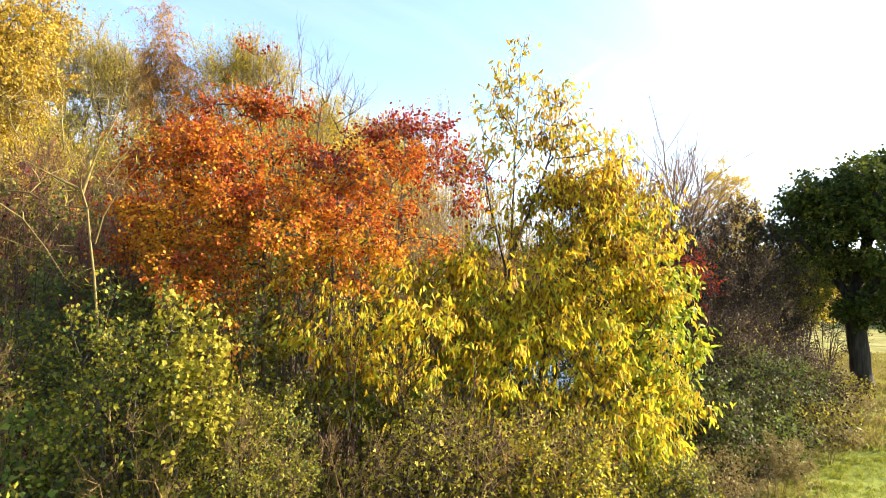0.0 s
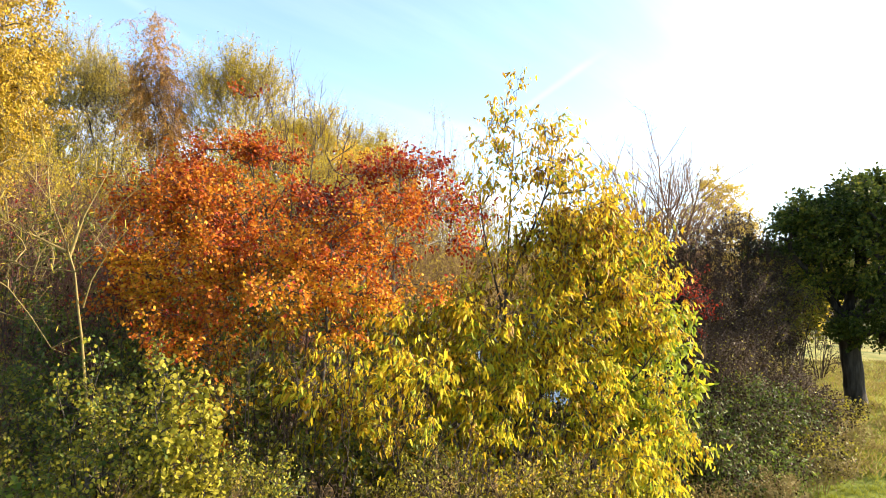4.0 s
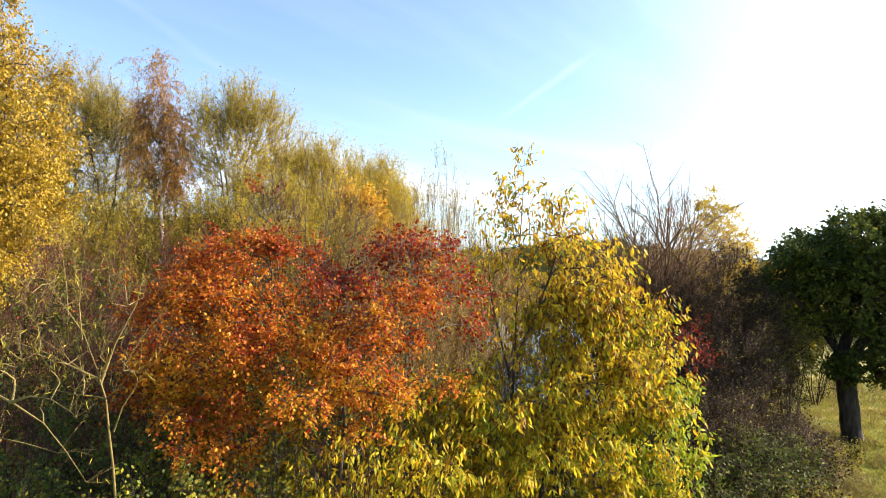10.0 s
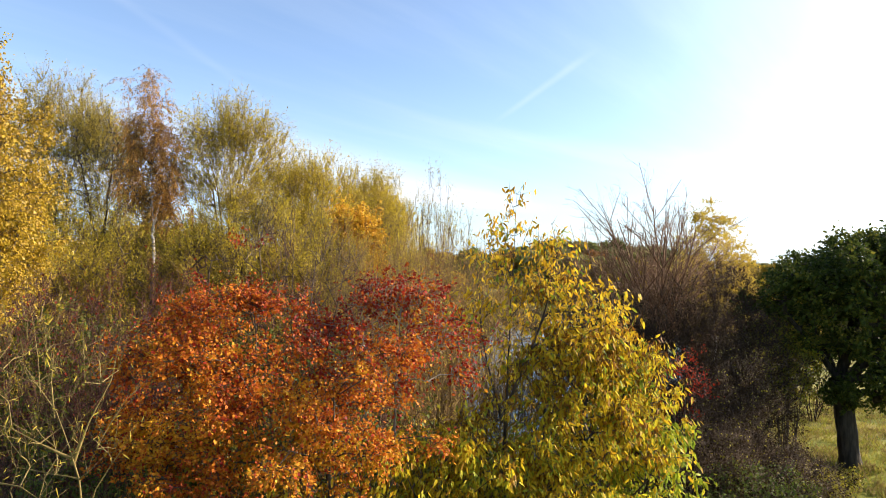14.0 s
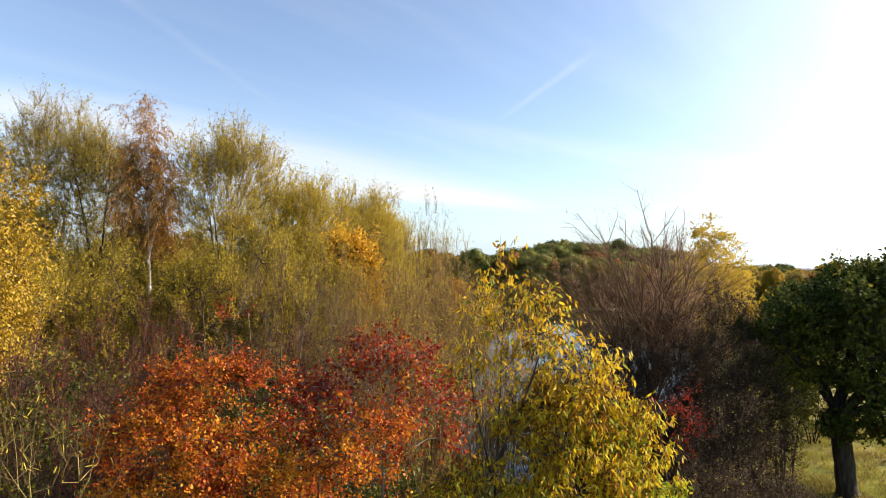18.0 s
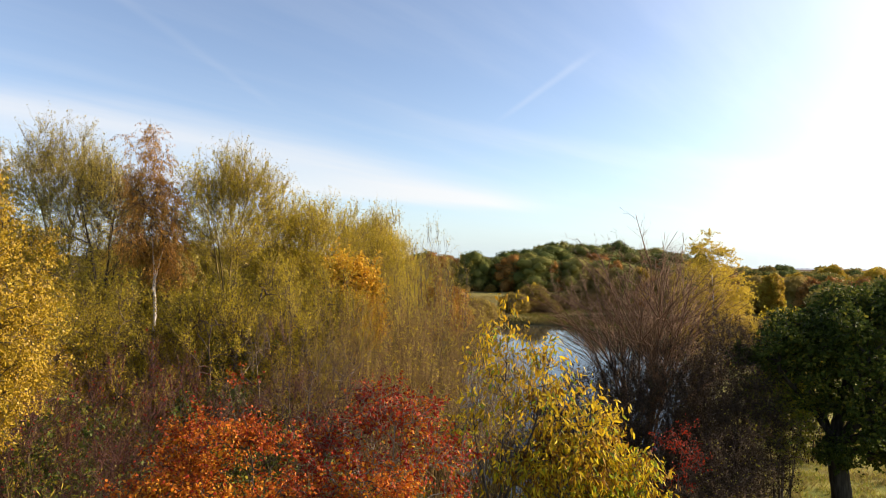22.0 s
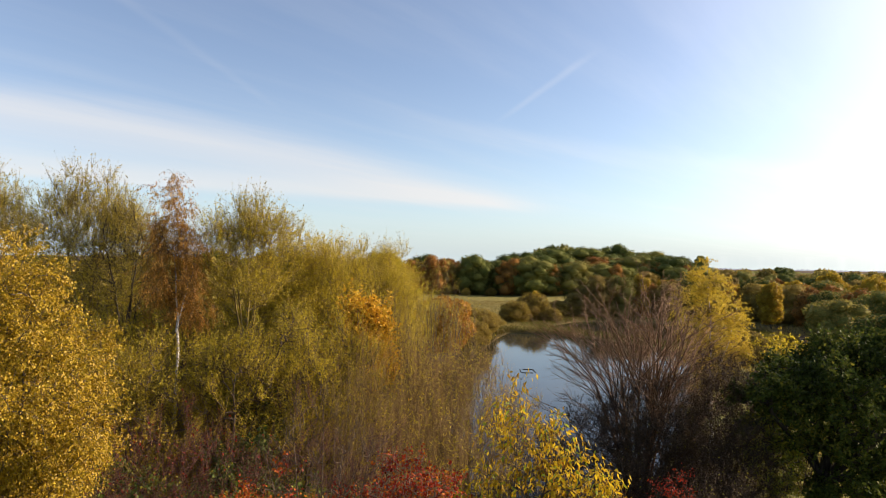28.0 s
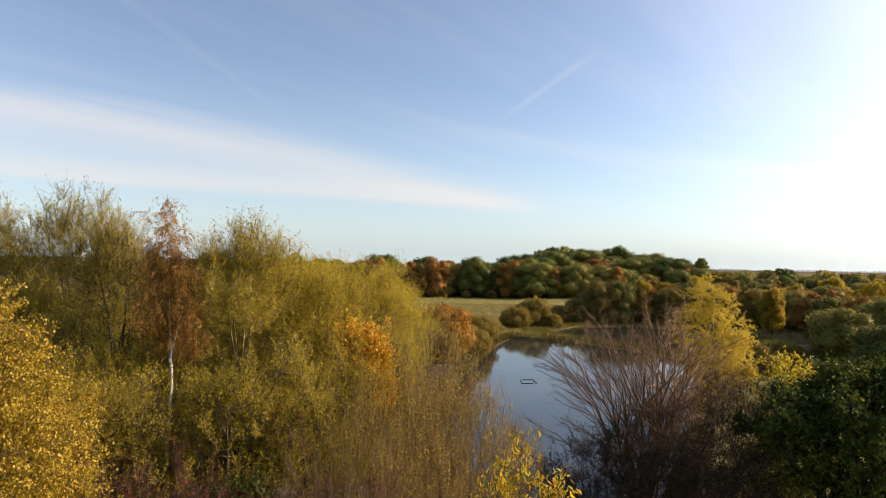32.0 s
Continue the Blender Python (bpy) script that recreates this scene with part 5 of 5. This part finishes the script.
shrub("spindle_bush", "small crimson-leaved bush in the thicket", 6.7, 16.4, .6, .5, 4.6, DARKRED, .055, .035, 36, stems=3, twigs=4, twig=.35, per=6, foot=.6)
shrub("hazel_bush", "yellow-green hazel bush behind the oak's trunk", 12.2, 21.8, 1.0, .9, 5.2, OLIVE, .085, .065, 90, twigs=4, twig=.4, per=7, second=(LIME, .2), foot=.6)
shrub("birch_bush", "olive-yellow bush between birch and oak", 20.6, 36.5, 1.8, 1.5, 6.2, WILLOW, .14, .1, 150, twigs=4, twig=.6, per=9)
shrub("hazel_bush", "yellow-green hazel bush beside the oak", 11.8, 20.8, .9, .8, 4.5, OLIVE, .08, .06, 110, twigs=4, twig=.4, per=8, second=(LIME, .15), foot=.55)
for x, y, top, leaf in ((6.2, 13.4, 2.0, GREEN), (7.3, 14.3, 2.3, GREEN), (8.5, 15.2, 2.0, GREEN), (10.0, 16.6, 1.6, OLIVE), (5.4, 12.3, 1.7, GREEN), (6.9, 13.2, 1.2, FRESH), (8.2, 14.2, 1.2, OLIVE), (11.4, 18.6, 1.0, OLIVE)):
    shrub("bramble_bush", "sprawling bramble at the edge of the grass", x, y, .9, .8, top, leaf, .06, .045, 170, twigs=5, twig=.35, per=7, second=(BROWNLEAF, .35), group="edge brambles", bark=TWIG_BROWN)


# ---- grass, dry grass and reeds ----
def blades(name, label, X, Y, h, w, mat, category="grass", lean=.5):
    n = len(X)
    P = np.stack([X, Y, height(X, Y) - .02], -1)
    a = rng.random(n) * 2 * np.pi
    D = np.stack([np.cos(a) * lean * rng.random(n), np.sin(a) * lean * rng.random(n), np.ones(n)], -1)
    s = np.stack([np.sin(a + 1), np.cos(a + 1), np.zeros(n)], -1)
    H = (h * (.5 + rng.random(n)))[:, None]
    V = np.stack([P - s * w / 2, P + s * w / 2, P + D * H * .6 + s * w * .3, P + D * H + np.stack([np.cos(a), np.sin(a), -np.ones(n) * .4], -1) * H * .25], 1).reshape(-1, 3)
    F = np.array([[0, 1, 2], [0, 2, 3]])[None] + np.arange(n)[:, None, None] * 4
    return tagged(new(name, mesh_of(name, V, [F.reshape(-1, 3)], mat)), label, category, kind="stuff")


def field(n, x0, x1, y0, y1, keep):
    X, Y = rng.uniform(x0, x1, n), y0 + (y1 - y0) * rng.random(n) ** 1.4
    k = keep(X, Y)
    return X[k], Y[k]


def open_grass(X, Y):
    return X > wood_edge(Y) + lumps(X, Y, 1.1) * .5


gX, gY = field(90000, 4, 32, 9, 40, open_grass)
blades("grass", "short green field grass", gX, gY, .045, .008, LAWN)
cX, cY = field(3400, 7, 30, 14.5, 38, open_grass)
k = rng.integers(0, len(cX), 45000)
blades("tussock_grass", "rough golden-green grass tussocks", cX[k] + rng.normal(size=len(k)) * .16, cY[k] + rng.normal(size=len(k)) * .16, .14, .01, GRASS)
eX, eY = field(1500, 5, 16, 9.5, 17, open_grass)
e = rng.integers(0, len(eX), 26000)
blades("tussock_grass", "rough yellow-green grass at the foot of the trees", eX[e] + rng.normal(size=len(e)) * .1, eY[e] + rng.normal(size=len(e)) * .1, .075, .008, LAWN)
k = rng.integers(0, len(cX) // 2, 18000)
blades("tussock_grass", "straw-coloured tips of the rough tussocks", cX[k] + rng.normal(size=len(k)) * .18, cY[k] + rng.normal(size=len(k)) * .18, .2, .006, STRAW)
tX, tY = field(70000, 4, 30, 9, 36, lambda X, Y: open_grass(X + .5, Y) & ~open_grass(X - .5 + lumps(X, Y, 2.3) * .8, Y))
blades("dry_grass", "tall straw-coloured grass along the wood's edge", tX, tY, .13, .005, STRAW)
rX, rY = field(60000, -6, 50, 26, 112, lambda X, Y: np.abs(outline_distance(X, Y, POND) - .5) < .7 + lumps(X, Y, .5) * .5)
blades("reeds", "brown reeds along the pond's margin", rX, rY, .8, .03, REED, "reeds", .3)
mX, mY = field(40000, -40, 80, 108, 240, lambda X, Y: np.minimum(outline_distance(X, Y, FAR_POND), outline_distance(X, Y, POND)) > 3.4 + lumps(X, Y, .6, 3) * 1.2)
blades("meadow_grass", "pale rough meadow grass beyond the pond", mX, mY, .5, .16, STRAW)

bX, bY = field(60000, -6, 60, 80, 140, lambda X, Y: np.abs(np.minimum(outline_distance(X, Y, FAR_POND), outline_distance(X, Y, POND)) - 2.4) < 2.3)
blades("bank_grass", "rank olive grass on the low bank between the ponds", bX, bY, .5, .07, BANK, "grass", .6)

# ---- raft ----
raft = thing("floating_frame", (9.6, 67.5, WATER), "dark timber frame floating on the pond", "raft")
for dx, dy, sx, sy in ((-.25, -1.15, 1.3, .12), (.2, 1.1, 1.2, .12), (.7, 0, .11, 2.0), (-.75, .35, .11, 1.3)):
    bm = bmesh.new()
    bmesh.ops.create_cube(bm, size=1, matrix=Matrix.LocRotScale((dx, dy, .02), Euler((0, 0, .05 * dx)), (sx, sy, .05)))
    bmesh.ops.bevel(bm, geom=bm.edges[:], offset=.012, segments=2, affect="EDGES")
    me = bpy.data.meshes.new("beam")
    bm.to_mesh(me)
    bm.free()
    me.materials.append(TIMBER)
    part("beam", me, raft)


# ---- far trees ----
def mass(vols, shrink):
    """The close inner foliage of a crown: lumpy rounded bodies, one for each lobe."""
    pieces = []
    rows, cols = 7, 12
    th = np.linspace(.12, np.pi - .12, rows)[:, None]
    ph = np.arange(cols)[None] * 2 * np.pi / cols
    d = np.stack([np.sin(th) * np.cos(ph), np.sin(th) * np.sin(ph), np.cos(th) + 0 * ph], -1).reshape(-1, 3)
    i = np.arange(rows - 1)[:, None] * cols
    j = np.arange(cols)[None]
    k = (j + 1) % cols
    F = np.stack([i + j, i + cols + j, i + cols + k, i + k], -1).reshape(-1, 4)
    for v in vols:
        f = shrink * (1 + .5 * (rng.random(len(d)) - .5))
        pieces.append((np.array(v[:3]) + d * np.array(v[3:6]) * f[:, None], F))
    return joined(pieces)


def far_tree(name, label, h, r, leaf, size, count, bark=BARK, conic=0.0, group="", lobes=16, foot=.1, second=None, core=.72):
    """A tree at the world's origin, to be copied to its places: trunk, limbs and a rounded crown of lobes clothed in leaves."""
    vols = [(0, 0, h * (.47 + foot * .5), r * .78, r * .78, h * (.45 - foot * .5))]
    for k in range(lobes):
        a, f = 2.4 * k + .7 * rng.random(), (k + .5) / lobes
        s = .32 + .3 * rng.random() ** 1.5
        e = math.sqrt(max(.05, 1 - (2 * f - .9) ** 2 * .8)) * (.72 + .16 * rng.random())
        vols.append((r * e * math.cos(a), r * e * math.sin(a), h * (foot + .08 + (.8 - foot) * f), r * s, r * s, min(h * .2, r * s * .95)))
    if conic:
        vols = [(0, 0, h * f, r * w, r * w, h * .06) for f, w in ((.3, .5), (.42, .62), (.54, .72), (.66, .82), (.77, .8), (.87, .62), (.95, .36))]
    owner = thing(name, (0, 0, 0), label, "tree", group)
    goals = np.array([q[:3] for q in vols[1::2]]) * [.85, .85, 1]
    A, par, load, chains, tips = grow([[(0, 0, -.5), (0, 0, h * .45), (0, 0, h * .72)]], goals, 1.0, .1, .1)
    woody(owner, A, par, load, chains, h * .02, h * .004, bark, limbs=1)
    V0, F0 = mass(vols, core)
    P, N = skin(vols, int(count * 1.7))
    N = unit(N + rng.normal(size=N.shape) * .5)
    D = unit(np.cross(N, rng.normal(size=N.shape)))
    L = size * rng.uniform(.6, 1.3, len(P))
    cut = rng.random(len(P)) < (second[1] if second else 0)
    V, F = leaves(P[~cut], D[~cut], N[~cut], L[~cut], L[~cut] * .8, SIMPLE)
    part("crown", mesh_of("crown", np.concatenate([V, V0]), [F, F0 + len(V)], leaf), owner, kind="stuff")
    if second:
        V, F = leaves(P[cut], D[cut], N[cut], L[cut], L[cut] * .8, SIMPLE)
        part("crown", mesh_of("crown", V, [F], second[0]), owner, kind="stuff")
    return owner


def placed(ob, spots):
    for k, (x, y, s, h) in enumerate(spots):
        m = Matrix.LocRotScale((x, y, Z(x, y) - .1), Euler((0, 0, x * 3.7 + y)), None)
        c = ob if k == len(spots) - 1 else copy_thing(ob, m)
        c.matrix_basis = m @ Matrix.Diagonal((s, s, h, 1))


def scattered(n, x0, x1, y0, y1, s0, s1, keep=None, wide=1.0):
    out = []
    while len(out) < n:
        x, y = x0 + (x1 - x0) * rng.random(), y0 + (y1 - y0) * rng.random()
        if keep is None or keep(x, y):
            s = s0 + (s1 - s0) * rng.random()
            out.append((x, y, s * wide * (.9 + .3 * rng.random()), s))
    return out


# around the pond
placed(far_tree("dome_tree", "round russet-orange tree on the pond's shore", 7.2, 3.3, RUSSET, .3, 5200, group="shore trees", foot=0, lobes=20, core=.6), [(.2, 80, 1, 1)])
placed(far_tree("shore_bush", "tan-olive willow scrub on the pond's bank", 4.6, 2.7, FAR_TAN, .17, 7000, group="shore trees", foot=0, lobes=22, core=.5, second=(PALE, .15)),
       [(14.5, 124, 1.0, .9), (18.5, 128, 1.2, 1.2), (22, 127, .8, .6), (26, 138, 1.1, .8), (31, 139, 1.0, .7), (6, 100, 1, .9), (2.5, 92, 1.1, .8),
        (-6.5, 66, 1.2, 1.1), (-5, 52, 1.2, 1.3), (-4.6, 44, 1.1, 1.3), (8.6, 112, .8, .6), (37, 76, 1, .8), (-3.5, 86, 1.1, 1), (4.5, 86, .8, .7)] + scattered(16, -45, 120, 312, 316, .6, .9) + scattered(14, 42, 80, 62, 90, .7, 1.1))
placed(far_tree("shore_birch", "golden birch beyond the pond", 9.3, 2.4, FAR_GOLD, .27, 3000, group="shore trees", lobes=18, second=(WILLOW, .25)),
       [(19.5, 130, .5, .7), (45, 142, 1, 1.1), (58, 143, 1.1, 1.2), (93, 150, 1.3, 1.25), (104, 150, 1.4, 1.2), (76, 122, .9, .8), (84, 150, 1.1, 1), (112, 132, 1, .9), (66, 150, 1, 1), (70, 108, .7, .7), (124, 158, 1.2, 1.1), (88, 128, 1.1, 1.15), (100, 134, 1.2, 1.2), (62, 118, .9, 1.0), (109, 146, 1.2, 1.25)] + scattered(8, 60, 130, 100, 180, .7, .95))
placed(far_tree("shore_willow", "tan and olive willow behind the far pond", 9, 4.2, FAR_TAN, .3, 3600, group="shore trees", foot=0, second=(FAR_OLIVE, .4)),
       [(36, 141, 1.1, 1.0), (43, 145, .9, .9), (51, 140, 1.1, .9), (60, 138, 1.0, 1.0), (67, 134, .9, .9), (30, 140, .7, .6), (72, 130, 1.0, .9), (4, 104, .7, .45), (0.5, 98, .8, .5)])
placed(far_tree("shore_tree", "green-brown tree beyond the pond", 10, 3.7, FAR_GREEN, .32, 3600, group="shore trees", foot=.02, second=(FAR_OLIVE, .45)),
       [(39, 141, 1, 1), (54, 142, 1.1, .95), (70, 140, 1.1, 1), (86, 142, 1.1, .95), (70, 114, .9, .8),
        (74, 116, .9, .8), (84, 120, 1, .8), (62, 92, .8, .8), (68, 102, .8, .8), (50, 78, .9, .8), (48, 66, 1, .7), (60, 84, 1, .9), (110, 140, 1, 1), (122, 150, 1, 1)] + scattered(10, 56, 130, 90, 150, .6, .85))
placed(far_tree("shore_ash", "brown-leaved tree beyond the pond", 10, 3.4, FAR_RUST, .3, 3200, group="shore trees", foot=.02, second=(FAR_BROWN, .5)),
       [(46, 143, .95, .9), (62, 138, 1.0, .95), (78, 135, 1, .85), (99, 138, 1.1, .9), (72, 124, .7, .7), (90, 126, .9, .8), (74, 104, .8, .8), (116, 160, 1.1, 1), (130, 170, 1.1, 1)] + scattered(12, 56, 130, 95, 165, .6, .9))
placed(far_tree("red_maple", "small red tree among the far trees", 6, 2.2, RED, .28, 1800, group="shore trees"), [(80, 132, 1, 1.1), (66, 141, .9, .9), (96, 124, 1, 1.1)])


# the woods behind
def on_hill(x, y):
    return abs(x - 106) < 60 * (1 - ((y - 385) / 75) ** 2 * .3)


placed(far_tree("wood_oak", "dark green oak at the edge of the far wood", 15, 6.0, FAR_GREEN, .47, 2800, group="far wood", foot=0),
       [(47, 317, 1.75, 1.15), (67, 318, 1.3, 1.05)] + scattered(19, -50, 44, 318, 352, .85, 1.4) + scattered(12, 50, 165, 317, 326, .7, 1.0, None, 1.3) + scattered(24, 44, 160, 330, 392, .85, 1.15, on_hill, 1.5))
placed(far_tree("wood_oak", "dark green oak in the far wood", 15, 6.2, FAR_GREEN, 1.0, 950, group="far wood", foot=0),
       scattered(16, -190, -45, 318, 340, 1.0, 1.35) + scattered(18, 60, 150, 385, 405, .95, 1.25) + scattered(56, 150, 420, 330, 430, .55, .9))
placed(far_tree("wood_ash", "brown-olive ash at the edge of the far wood", 14, 5.2, FAR_BROWN, .46, 2600, group="far wood", foot=0, second=(FAR_OLIVE, .3)),
       scattered(28, -50, 50, 316, 350, .75, 1.4) + scattered(14, 52, 165, 320, 380, .8, 1.1, on_hill, 1.5) + scattered(16, 110, 200, 180, 260, .5, .75))
placed(far_tree("wood_ash", "brown-olive ash in the far wood", 14, 5.4, FAR_BROWN, 1.0, 900, group="far wood", foot=0, second=(FAR_OLIVE, .3)),
       scattered(12, -190, -45, 316, 340, 1.0, 1.3) + scattered(60, 120, 420, 190, 430, .5, .85))
placed(far_tree("wood_beech", "russet beech in the far wood", 14.5, 5.2, FAR_RUST, .47, 2400, group="far wood", foot=0, second=(FAR_BROWN, .4)),
       scattered(12, -45, 45, 318, 345, .9, 1.4) + [(56, 317, 1, 1.05), (61, 320, .9, 1.0), (88, 318, .9, 1.1), (130, 340, 1.1, 1.1)] + scattered(8, 65, 160, 335, 385, .85, 1.1, on_hill, 1.4) + scattered(24, 130, 420, 170, 430, .45, .75))
placed(far_tree("wood_birch", "gold birch in the far wood", 11, 3.6, FAR_GOLD, .55, 1500, group="far wood"), scattered(24, 95, 400, 150, 330, .55, .85) + [(84, 318, .8, .8), (96, 318, .7, .8)])
placed(far_tree("cedar", "dark tiered conifer standing above the wood", 14, 5.0, FAR_GREEN, .7, 1600, conic=1), [(141, 345, 1, 1.4)])
# woods to the left, seen over the willows, and all round behind the camera
placed(far_tree("belt_tree", "tree in the woodland belt", 13, 5.4, FAR_OLIVE, .8, 1300, group="woodland belt", foot=0),
       scattered(30, -220, -30, 90, 300, .8, 1.1) + scattered(14, -60, -25, 30, 90, .7, .95))


# the far country: woods to the skyline, pale hills behind them
placed(far_tree("distant_tree", "tree crown on the far skyline", 13, 7, FAR_OLIVE, 1.6, 420, group="skyline trees", foot=0),
       scattered(70, 170, 560, 430, 620, .55, 1.15) + scattered(40, -420, 160, 430, 620, .6, .9))
placed(far_tree("distant_oak", "dark tree crown on the far skyline", 13, 7, FAR_GREEN, 1.6, 420, group="skyline trees", foot=0),
       scattered(60, 180, 800, 520, 800, .6, 1.2) + scattered(30, -600, 180, 520, 800, .8, 1.1))


def ridge(name, label, y, x0, x1, base, top, mat, n=1600):
    X = np.linspace(x0, x1, n)
    H = base + top * (.6 + .22 * lumps(X, X * 0, .004) + .12 * lumps(X, X * 0, .021, 3)) + 2.2 * np.abs(lumps(X, X * 0, .19, 5)) + 1.5 * rng.random(n)
    V = np.concatenate([np.stack([X, X * 0 + y, X * 0 - 5], -1), np.stack([X, X * 0 + y + 30, H], -1), np.stack([X, X * 0 + y + 160, X * 0 - 5], -1)])
    i = np.arange(n - 1)
    F = np.concatenate([np.stack([i, i + 1, i + 1 + n, i + n], -1), np.stack([i + n, i + n + 1, i + 1 + 2 * n, i + 2 * n], -1)])
    return tagged(new(name, mesh_of(name, V, [F], mat, False)), label, "woodland", kind="stuff")


ridge("distant_woods", "low wooded skyline", 850, -1200, 1500, 0, 7, FAR_BROWN)
ridge("distant_woods", "low wooded skyline", 1300, -1700, 2100, 0, 9, FAR_GREEN)
# aerial haze is painted into the hills as their pale blue colour
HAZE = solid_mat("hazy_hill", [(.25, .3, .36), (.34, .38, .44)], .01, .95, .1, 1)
ridge("distant_hills", "hills on the horizon with haze in their pale blue colour", 2700, -3000, 3000, 8, 16, HAZE)
